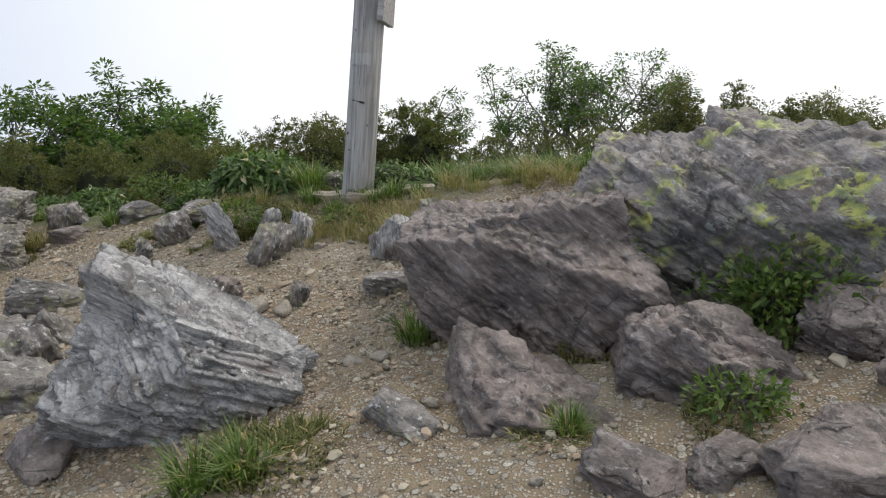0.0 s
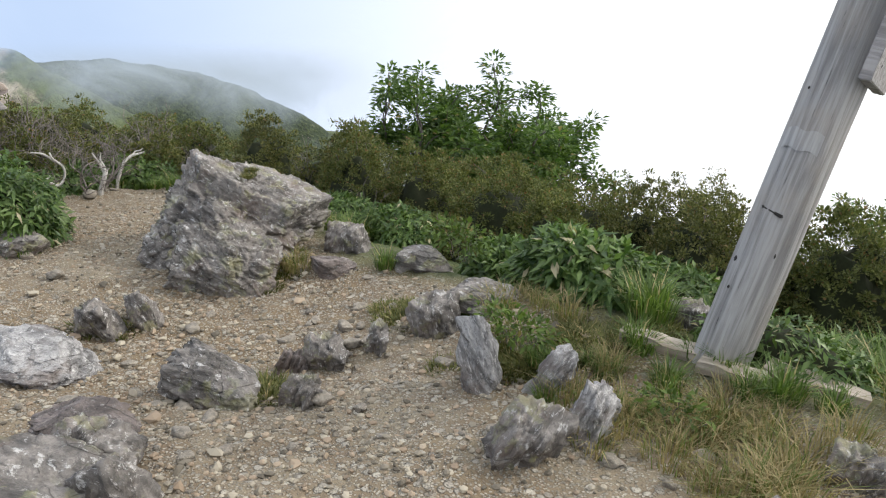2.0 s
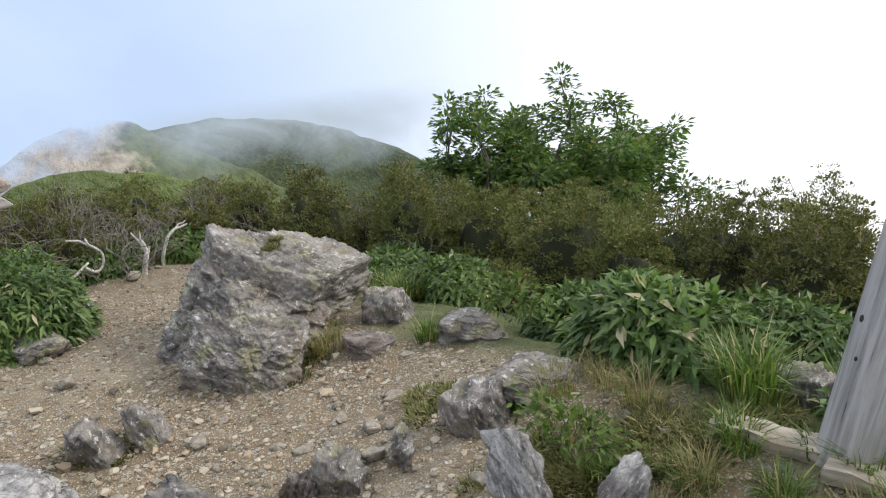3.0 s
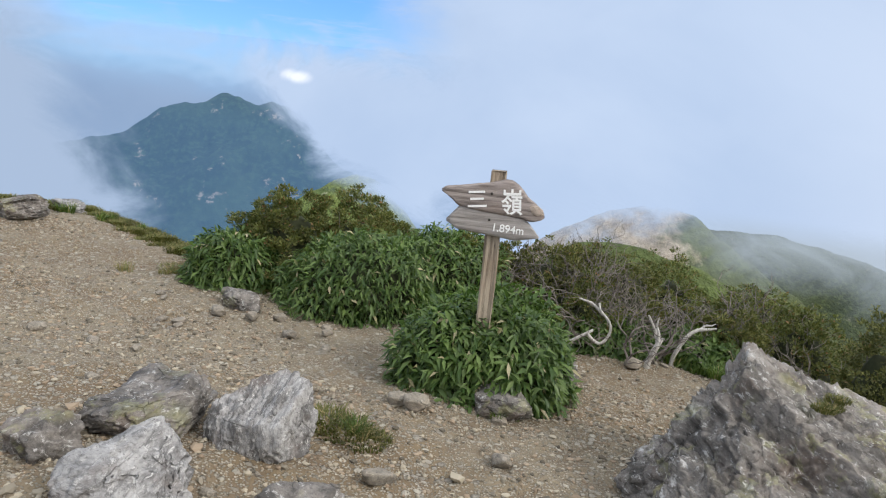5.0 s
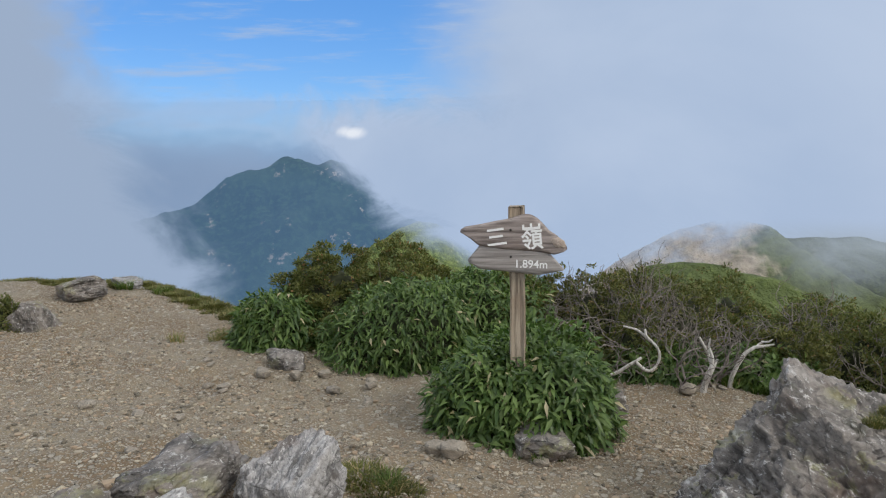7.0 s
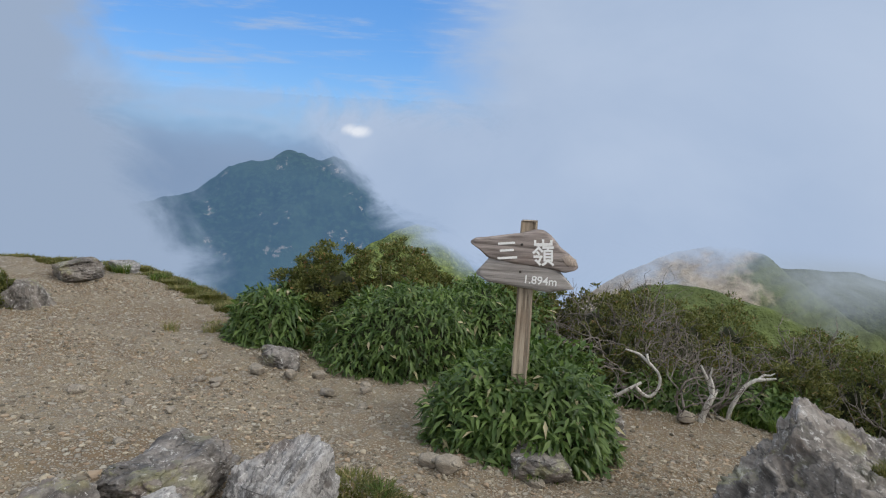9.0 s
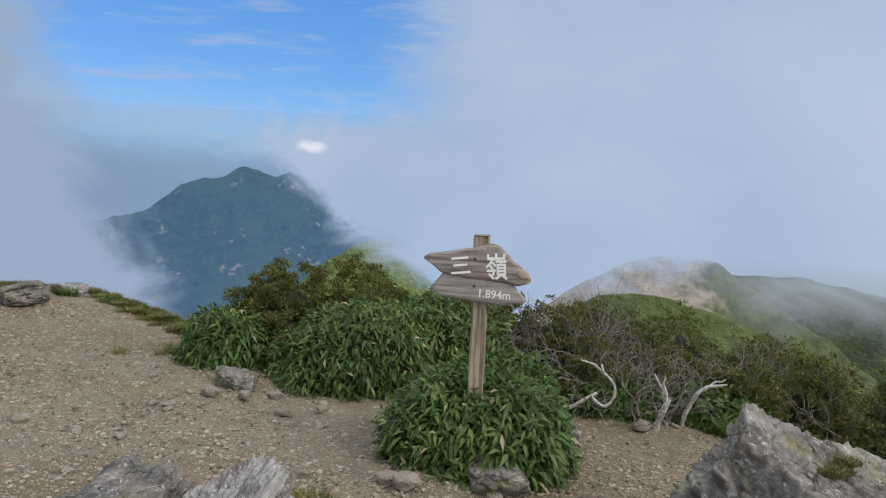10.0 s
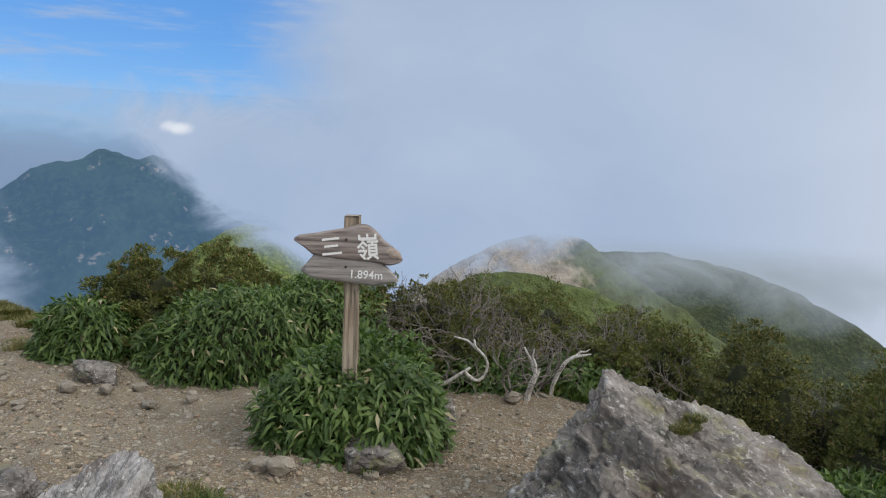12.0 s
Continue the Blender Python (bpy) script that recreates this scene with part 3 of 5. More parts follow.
def rock_mesh(seed, size, level, material, boxy=5.0, cuts=7, slabs=5.0, shift=0.11, rough=0.05, taper=0.0):
    """A broken block of schist: an uneven box, split by flat faces, its slabs slipped and snapped off across its own z."""
    rng = np.random.default_rng(seed)
    v, f = sphere(level)
    v = v / (np.abs(v) ** boxy).sum(1, keepdims=True) ** (1 / boxy)
    v = v * (0.80 + 0.50 * (fbm(v * 1.1 + seed, 2, seed + 70) - 0.3))[:, None]
    if taper:
        v = v * np.stack([1 + 0 * v[:, 0], 1 - taper * (0.5 - 0.5 * v[:, 0]), 1 - 0.8 * taper * (0.5 - 0.5 * v[:, 0])], 1)
    shape = np.array(size) / max(size)
    # slabs: each layer is slipped sideways and ends at its own length
    q = (v[:, 2] * shape[2] + 0.16 * (fbm(v * 1.3, 2, seed + 4) - 0.5) + 0.05 * (fbm(v * 5, 2, seed + 6) - 0.5)) * slabs
    for k, amount in ((1.0, shift), (2.7, 0.45 * shift), (7.0, 0.16 * shift)):
        lay = np.floor(q * k + seed * 0.37)
        part_no = np.floor(2.0 * fbm(v * 0.9 * k + seed, 2, seed + int(k)) * 3.0)
        ox = lattice(lay, part_no, lay * 0, seed + 1) - 0.5
        oy = lattice(lay, part_no, lay * 0, seed + 2) - 0.5
        grow_by = lattice(lay, part_no, lay * 0, seed + 3) - 0.5
        v = v + np.stack([amount * (ox + v[:, 0] * grow_by * 1.2), amount * (oy + v[:, 1] * grow_by * 1.2), 0 * q], 1)
    for i in range(cuts):
        n = unit(rng.normal(size=3) * np.array([1, 1, 0.8]))
        d = (v @ n).max() * rng.uniform(0.58, 0.86)
        over = np.maximum(0, v @ n - d)
        v = v - n * (over * 0.90)[:, None]
    w = v * shape
    c1, e1 = cells(w * np.array([2.6, 2.6, 4.5]) + seed, seed)
    c2, e2 = cells(w * np.array([7.0, 7.0, 15.0]) + seed, seed + 20)
    out = 0.09 * (c1 - 0.5) + 0.05 * (c2 - 0.5) - 0.045 * sst(0.07, 0.0, e1) - 0.02 * sst(0.08, 0.0, e2)
    out = out + rough * (fbm(w * 5.0, 5, seed + 17, 0.65) - 0.5) * 2
    return mesh_of("rock", (v + unit(v) * out[:, None]) * np.array(size) * 0.54, f, True, material)


def rock(name, seed, loc, size, rot, material, label, level=6, group="", **kw):
    ob = new(name, rock_mesh(seed, size, level, material, **kw))
    ob.matrix_world = pose(*loc, *rot)
    return tagged(ob, label, "rock", group)


def flat_outcrop(name, seed, x, y, up, size, rot, material, label, level=6, group="rocks on the summit", **kw):
    """A rock whose centre stands up metres above the soil; its slabs lie flat."""
    return rock(name, seed, (x, y, soil(x, y) + up), size, rot, material, label, level, group, **kw)


def hewn_mesh(seed, blocks, level, material, lean=0.0, rough=0.016, ledge=0.03, cut=6, chip=1.0):
    """A flat-faced broken block of schist: the outline of blocks that share a middle, each (centre, half sizes); lean turns the strata about y."""
    rng = np.random.default_rng(seed)
    u, f = sphere(level)
    turn = np.array(pose(0, 0, 0, 0, -lean, 0).to_3x3())
    first = np.array(blocks[0][1])
    u = unit(u * first)
    reach = np.zeros(len(u))
    for centre, half in blocks:
        half, centre = np.array(half), np.array(centre)
        near = np.full(len(u), 9.0)
        sides = [np.array(n, float) for n in ((1, 0, 0), (-1, 0, 0), (0, 1, 0), (0, -1, 0), (0, 0, 1), (0, 0, -1))]
        planes = [(unit(n + rng.normal(size=3) * 0.15), 1.0) for n in sides]
        for _ in range(cut):
            n = unit(rng.choice([-1, 1], 3) * rng.uniform(0.25, 1, 3))
            planes.append((n, rng.uniform(0.98, 1.22)))
        for n, d in planes:
            near = np.minimum(near, max(d + float(n @ (centre / half)), 0.05) / np.maximum((u / half) @ n, 1e-3))
        reach = np.maximum(reach, np.minimum(near, 1.6 * max(half)))
    p = u * reach[:, None]
    w = p @ turn.T
    big = max(first)
    q = w[:, 2] + 0.05 * big * (fbm(w * 1.5 / big, 2, seed + 4) - 0.5)
    push = np.zeros(len(u))
    for k, amp in ((5.0, 1.0), (13.0, 0.55), (34.0, 0.28)):
        lay = np.floor(q * k / big + seed * 0.3)
        piece = np.floor(4.0 * fbm(w * np.array([1.0, 1.0, 0.2]) * 1.8 / big + seed, 2, seed + int(k)))
        push = push + ledge * amp * (lattice(lay, piece, lay * 0, seed + int(k)) - 0.5) * 2
    for k, amp in ((2.0, 0.055), (5.5, 0.032), (13.0, 0.016)):
        c1, e1 = cells(w * np.array([k, k, 2.0 * k]) / big + 0.15 * fbm(w * 6.0, 2, seed + 3)[:, None] + seed, seed + 31 + int(k))
        push = push + chip * amp * big * ((c1 - 0.5) * 1.6 - 0.6 * sst(0.07, 0.0, e1))
    push = push + rough * (fbm(w * 7.0, 5, seed + 17, 0.65) - 0.5) * 2 + 0.06 * big * (fbm(w * 1.6, 2, seed + 55) - 0.5)
    return mesh_of("rock", (p + unit(p / first ** 2) * push[:, None]) @ turn.T, f, True, material)


def hewn(name, seed, loc, rot, blocks, material, label, level=7, group="", lean=0.0, **kw):
    ob = new(name, hewn_mesh(seed, blocks, level, material, lean, **kw))
    ob.matrix_world = pose(*loc, *rot) @ pose(0, 0, 0, 0, lean, 0)
    return tagged(ob, label, "rock", group)


def outcrop(name, seed, x, y, up, size, rot, material, label, level=6, group="rocks on the summit"):
    """A rock whose centre stands up metres above the soil; its slabs stand on edge."""
    lx, ly, lz = size
    return hewn(name, seed, (x, y, soil(x, y) + 0.7 * up), rot, [((0, 0, 0), (lx * 0.36, ly * 0.34, lz * 0.52))], material, label, level, group, 70 + seed % 5 * 8, rough=0.008, ledge=0.012, cut=8)


# the two blocks of the great boulder, the pale block across the path, and the block by the sign
hewn("boulder", 11, (0.84, 3.32, 0.25), (-8, -10, 8), [((0, 0, 0), (0.50, 0.44, 0.40)), ((0.04, 0.10, 0.06), (0.46, 0.34, 0.36))], M_ROCK_DARK, "large dark brown-grey layered boulder slab beside the path", 7, "great boulder", 48, ledge=0.020, chip=0.7)
hewn("boulder", 14, (1.72, 3.76, 0.42), (-8, 2, -4), [((0.000, 0, 0.019), (0.692, 0.579, 0.467)), ((0.280, 0.047, 0.093), (0.393, 0.467, 0.458))], M_ROCK_LICHEN, "large grey boulder patched with yellow-green lichen", 7, "great boulder", 30, ledge=0.022, chip=0.7)
hewn("boulder", 23, (-0.50, 2.36, 0.24), (14, 36, 24), [((0, 0, -0.05), (0.39, 0.31, 0.34)), ((-0.02, 0.09, 0.10), (0.40, 0.13, 0.25)), ((0.15, -0.13, -0.15), (0.27, 0.24, 0.20))], M_ROCK_PALE, "pale grey and white layered schist boulder", 7, "pale boulder", 0.0, ledge=0.034, chip=0.6, rough=0.010)
SIGN_BOULDER = hewn("boulder", 37, (-4.40, 4.90, -0.16), (-10, 10, 36), [((0, 0, 0), (0.47, 0.46, 0.40)), ((0.06, -0.16, -0.10), (0.45, 0.44, 0.36)), ((0.0, -0.24, -0.27), (0.47, 0.38, 0.24))], M_ROCK, "big weathered grey schist boulder with ledges", 7, "boulder by the sign", 18, ledge=0.017, chip=1.25, cut=8)
hewn("boulder", 41, (-3.88, 4.52, -0.24), (10, 8, 50), [((0, 0, 0), (0.34, 0.32, 0.30))], M_ROCK, "lower shoulder of grey schist against a boulder", 7, "boulder by the sign", 18, ledge=0.015, chip=1.2, cut=8)
hewn("rock", 43, (0.97, 2.42, 0.14), (6, 14, -4), [((0, 0, 0), (0.33, 0.22, 0.19))], M_ROCK_DARK, "squat dark grey rock below a boulder", 6, "great boulder", ledge=0.018)
hewn("rock", 47, (1.62, 2.62, 0.25), (5, 22, -10), [((0, 0, 0), (0.346, 0.224, 0.206))], M_ROCK_DARK, "slanting grey rock below a boulder", 6, "great boulder", ledge=0.018)
hewn("rock", 53, (2.14, 2.12, 0.26), (5, 10, 20), [((0, 0, 0), (0.26, 0.20, 0.13))], M_ROCK_DARK, "grey rock at the foot of a boulder", 6, "great boulder", ledge=0.018)
rock("rock", 54, (2.20, 2.86, 0.32), (0.5, 0.4, 0.36), (5, 10, -20), M_ROCK_DARK, "dark broken rock among gravel", 6, "great boulder")
rock("rock", 59, (2.72, 4.35, 0.28), (1.22, 0.84, 0.89), (0, 8, 10), M_ROCK_DARK, "grey rock behind a lichened boulder", 6, "great boulder")

SHARDS = (
    # seed, x, y, up, length, width, height, tilt x, tilt y, turn, pale
    (61, -0.14, 4.24, 0.09, 0.40, 0.30, 0.36, 8, 10, 20, 1),
    (62, -0.97, 4.55, 0.06, 0.20, 0.40, 0.30, -24, 16, 20, 1),
    (63, -1.04, 4.20, 0.06, 0.30, 0.30, 0.30, 10, 22, 30, 0),
    (64, -1.32, 4.78, 0.07, 0.17, 0.34, 0.28, -22, 14, 22, 1),
    (65, -1.56, 4.53, 0.11, 0.20, 0.20, 0.48, -8, -10, 30, 1),
    (66, -2.22, 4.90, 0.06, 0.36, 0.28, 0.28, 12, -14, 40, 0),
    (67, -2.14, 5.20, 0.03, 0.46, 0.30, 0.14, 4, 8, 30, 0),
    (68, -3.05, 5.58, 0.04, 0.40, 0.30, 0.15, 2, 4, 40, 0),
    (69, -3.72, 5.42, 0.06, 0.44, 0.36, 0.30, 6, -8, 30, 0),
    (70, -1.16, 5.78, 0.05, 0.36, 0.30, 0.24, 5, 5, 0, 0),
    (97, -3.42, 5.06, 0.04, 0.30, 0.22, 0.17, 8, 14, 50, 2),
    (71, -3.52, 3.56, 0.06, 0.26, 0.24, 0.28, 14, -16, 40, 0),
    (72, -3.50, 3.80, 0.06, 0.20, 0.30, 0.30, -12, -22, 70, 0),
    (73, -3.22, 3.08, 0.03, 0.72, 0.46, 0.22, 2, 6, 40, 1),
    (74, -2.42, 3.68, 0.06, 0.46, 0.28, 0.26, 6, 12, 30, 0),
    (98, -2.03, 3.90, 0.05, 0.22, 0.20, 0.18, 6, 8, 10, 0),
    (75, -2.38, 4.27, 0.05, 0.30, 0.24, 0.20, 10, 16, 40, 0),
    (76, -2.28, 4.52, 0.05, 0.13, 0.18, 0.22, 14, 20, 30, 0),
    (77, -2.46, 4.12, 0.03, 0.20, 0.16, 0.14, 4, 24, 50, 2),
    (78, -1.00, 3.16, 0.06, 0.16, 0.34, 0.30, -18, 14, 10, 0),
    (79, -0.84, 3.30, 0.05, 0.16, 0.38, 0.28, -20, 16, 14, 2),
    (80, -0.47, 3.44, 0.03, 0.12, 0.20, 0.17, -16, 18, 20, 0),
    (81, -4.16, 2.56, 0.06, 0.52, 0.56, 0.34, 10, -8, 70, 1),
    (82, -4.12, 2.08, 0.05, 0.42, 0.52, 0.24, 8, -6, 75, 0),
    (83, -3.46, 2.30, 0.07, 0.52, 0.42, 0.28, 8, 10, 20, 1),
    (84, -3.74, 1.84, 0.03, 0.34, 0.34, 0.22, 4, 6, 50, 0),
    (99, -3.62, 2.86, 0.04, 0.34, 0.26, 0.20, 8, 6, 60, 0),
    (85, -8.50, -1.40, 0.05, 0.80, 0.50, 0.27, 6, -12, 30, 0),
    (86, -9.30, -1.36, 0.03, 0.46, 0.26, 0.14, 0, 6, 60, 1),
    (87, -7.20, -1.02, 0.08, 0.46, 0.40, 0.32, 4, 4, 0, 0),
    (88, -6.58, 1.62, 0.04, 0.32, 0.26, 0.17, 4, 4, 20, 0),
    (89, -5.10, 3.62, 0.05, 0.34, 0.24, 0.18, 4, 2, 80, 0),
    (90, -6.02, 4.06, 0.05, 0.22, 0.20, 0.20, 6, 2, 20, 0),
    (91, -2.10, 3.02, 0.04, 0.42, 0.32, 0.26, 6, 14, 40, 0),
    (92, -1.90, 2.80, 0.03, 0.50, 0.36, 0.20, 2, 12, 40, 0),
    (100, -2.42, 3.08, 0.02, 0.50, 0.34, 0.12, 4, 4, 20, 2),
    (93, -0.10, 5.00, 0.04, 0.26, 0.22, 0.17, 4, 8, 20, 0),
    (94, 0.52, 2.20, 0.01, 0.36, 0.16, 0.12, 4, 10, -30, 0),
    (95, -1.74, 2.96, 0.05, 0.30, 0.26, 0.26, 10, -12, 20, 0),
    (96, -0.84, 1.92, 0.02, 0.30, 0.20, 0.10, 4, 10, -30, 2),
    (102, 1.92, 1.98, 0.02, 0.40, 0.30, 0.18, 6, 8, 20, 2),
    (103, 2.28, 2.50, 0.04, 0.34, 0.28, 0.24, 6, -8, 50, 2),
    (104, 1.36, 1.92, 0.01, 0.34, 0.24, 0.14, 4, 10, -20, 2),
    (105, 1.62, 2.02, 0.01, 0.26, 0.18, 0.12, 8, 4, 40, 2),
    (106, -1.30, 2.36, 0.03, 0.44, 0.30, 0.22, 6, 10, 30, 0),
    (107, -1.56, 2.62, 0.04, 0.40, 0.30, 0.24, 8, -10, 60, 0),
    (101, 0.02, 3.62, 0.02, 0.34, 0.22, 0.16, 4, 12, 20, 0),
)
for seed, x, y, up, lx, ly, lz, tx, ty, tz, pale in SHARDS:
    mat = (M_ROCK, M_ROCK_PALE, M_ROCK_DARK)[pale]
    text = ("grey schist rock jutting from the gravel", "white-streaked schist slab jutting from the gravel", "rust-brown schist shard in the gravel")[pale]
    (flat_outcrop if lz < 0.6 * lx else outcrop)("rock", seed, x, y, up, (lx, ly, lz), (tx, ty, tz), mat, text, 6 if max(lx, ly) > 0.45 else 5)

# loose stones, each its own, on a few shared shapes
STONE_SHAPES = [rock_mesh(200 + i, (0.10, 0.075, 0.05), 3, M_STONE) for i in range(8)]
rng = np.random.default_rng(5)
placed = 0
while placed < 285:
    x, y = rng.uniform(-7.0, 1.8), rng.uniform(0.4, 5.3)
    if turf_cover(np.array([x]), np.array([y]))[0] > 0.3 or fbm(np.array([[x * 0.9, y * 0.9, 4.0]]), 2, 51)[0] < rng.uniform(0.3, 0.62):
        continue
    s = 0.28 + 0.85 * rng.random() ** 2.2
    if x < -4.3 and rng.random() < 0.65:
        continue
    ob = new("stone", STONE_SHAPES[placed % 8])
    ob.matrix_world = pose(x, y, soil(x, y) + 0.010 * s, rng.uniform(-14, 14), rng.uniform(-14, 14), rng.uniform(0, 360)) @ Matrix.Scale(s, 4)
    tagged(ob, "loose angular stone lying on the gravel", "stone", "loose stones")
    placed += 1
for x, y, s, text in ((-4.95, 3.06, 1.3, "ochre stone"), (-4.90, 3.16, 1.5, "grey stone"), (-6.28, 1.56, 1.5, "pale stone"), (-6.17, 2.12, 1.3, "pale stone"), (-6.30, 1.80, 1.2, "brown stone"), (-6.52, 1.95, 1.1, "ochre stone"),
                      (-4.97, 3.61, 0.9, "pale stone"), (-2.40, 4.44, 1.1, "white stone"), (-0.62, 3.22, 1.6, "flat pale stone"), (-0.48, 3.26, 1.3, "flat grey stone"), (-4.08, 3.09, 1.4, "flat pale stone"), (-6.60, 4.62, 1.4, "pale stone"), (-4.42, 3.62, 1.2, "grey stone")):
    ob = new("stone", STONE_SHAPES[int(abs(x) * 10) % 8])
    ob.matrix_world = pose(x, y, soil(x, y) + 0.02 * s, 8, 5, x * 200) @ Matrix.Scale(s, 4)
    tagged(ob, text + " resting on the bare path", "stone", "loose stones")


def pebble_field(count, seed, least=0.003, most=0.014, edge=0.55, west=-9.0):
    """Countless pebbles, as one sheet of small faceted lumps."""
    rng = np.random.default_rng(seed)
    v0, f0 = sphere(1)
    x, y = rng.uniform(-8.8, 2.4, count * 2), rng.uniform(-1.2, 5.6, count * 2)
    dens = fbm(np.stack([x * 1.1, y * 1.1, 0 * x + 9], 1), 3, 61)
    ok = (turf_cover(x, y) < 0.35) & (dens > rng.uniform(0.25, 0.65, count * 2))
    ok &= (x > west)
    x, y = x[ok][:count], y[ok][:count]
    n = len(x)
    z = ground_z(x, y) + bumps(x, y)
    s = least + most * rng.random(n) ** 3.0
    shape = rng.uniform(0.6, 1.35, (n, 1, 3)) * np.array([1, 1, 0.65])
    jitter = 1 + edge * (rng.random((n, len(v0), 1)) - 0.5)
    a = rng.uniform(0, 6.28, n)
    base = v0[None] * shape * jitter * s[:, None, None]
    rx = base[..., 0] * np.cos(a)[:, None] - base[..., 1] * np.sin(a)[:, None]
    ry = base[..., 0] * np.sin(a)[:, None] + base[..., 1] * np.cos(a)[:, None]
    verts = np.stack([rx + x[:, None], ry + y[:, None], base[..., 2] + (z + 0.25 * s)[:, None]], -1).reshape(-1, 3)
    faces = (f0[None] + (np.arange(n) * len(v0))[:, None, None]).reshape(-1, 3)
    ob = new("pebbles", mesh_of("pebbles", verts, faces, False, M_PEBBLE))
    tagged(ob, "countless pale and grey pebbles strewn over soil", "pebbles", kind="stuff")


def pebble_look(g, bsdf, out):
    r = g.add("ShaderNodeNewGeometry").outputs["Random Per Island"]
    col = g.mix(g.smooth(r, 0.0, 1.0), (0.125, 0.108, 0.082, 1), (0.46, 0.405, 0.31, 1))
    col = g.mix(g.smooth(g.math("FRACT", g.math("MULTIPLY", r, 37.0)), 0.55, 0.8, 0.0, 0.7), col, (0.38, 0.28, 0.19, 1))
    g.put(bsdf.inputs["Base Color"], col)


M_PEBBLE = surface("pebble", pebble_look, 0.9)
pebble_field(54000, 8)
pebble_field(1500, 9, 0.010, 0.026, 0.9, -4.2)


# ---- plants ----
def leaf_mesh(pos, axis, up, length, width, material, droop=0.18, fold=0.16, flat=False):
    """Many pointed leaves, each creased along its rib and bent down at the tip."""
    axis = unit(axis)
    sidev = unit(np.cross(up, axis))
    nrm = np.cross(axis, sidev)
    L, W = np.asarray(length)[:, None], np.asarray(width)[:, None]
    mid = pos + axis * L * 0.45
    b, m = pos, mid - nrm * W * fold * 0.5
    l, r = mid + sidev * W * 0.5 + nrm * W * fold, mid - sidev * W * 0.5 + nrm * W * fold
    t = pos + axis * L - np.array([0, 0, 1.0]) * L * droop
    verts = np.stack([b, l, r, m, t], 1).reshape(-1, 3)
    if flat:
        verts = np.stack([b, l, r, t], 1).reshape(-1, 3)
        k = np.arange(len(pos))[:, None, None] * 4
        return mesh_of("foliage", verts, (np.array([[0, 1, 3], [0, 3, 2]])[None] + k).reshape(-1, 3), False, material)
    k = np.arange(len(pos))[:, None, None] * 5
    faces = (np.array([[0, 3, 2], [0, 1, 3], [3, 4, 2], [3, 1, 4]])[None] + k).reshape(-1, 3)
    return mesh_of("foliage", verts, faces, True, material)


def dome(rng, n, lumps, seed, low=-0.15, square=False):
    """Directions over a mound and how far its lumpy skin lies from the middle."""
    d = unit(rng.normal(size=(n * 3, 3)))
    d = d[d[:, 2] > low][:n]
    r = 0.80 + lumps * (fbm(d * 2.1 + seed, 3, seed) - 0.5) * 2
    if square:
        r = 0.92 * r / (np.abs(d) ** 3.2).sum(1) ** (1 / 3.2)
    return d, r


# Added dark blob that paints the shade inside a bush; it models no stems.
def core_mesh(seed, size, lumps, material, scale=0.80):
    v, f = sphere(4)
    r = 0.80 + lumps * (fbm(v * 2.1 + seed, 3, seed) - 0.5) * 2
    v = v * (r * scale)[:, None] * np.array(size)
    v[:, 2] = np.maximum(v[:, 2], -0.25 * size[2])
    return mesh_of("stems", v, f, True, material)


def sasa_bush(seed, loc, size, count, label, leaf=0.135, group="bamboo grass"):
    """A mound of broad-leaved dwarf bamboo; size: its half widths and height."""
    rng = np.random.default_rng(seed)
    d, r = dome(rng, count, 0.16, seed, -0.05, True)
    n = len(d)
    sz = np.array(size)
    pos = d * (r * rng.uniform(0.84, 1.03, n))[:, None] * sz
    out = unit(d / sz)
    axis = out * 0.45 + rng.normal(size=(n, 3)) * 0.5 + np.array([0, 0, -0.42])
    up = out + np.array([0, 0, 0.7]) + rng.normal(size=(n, 3)) * 0.25
    length = leaf * rng.uniform(0.6, 1.25, n)
    ob = thing("bamboo_grass", loc, label, "bush", group)
    part("foliage", leaf_mesh(pos, axis, up, length, length * rng.uniform(0.24, 0.33, n), M_SASA, 0.22), ob)
    part("shade_core", core_mesh(seed, sz, 0.16, M_CORE), ob)
    return ob


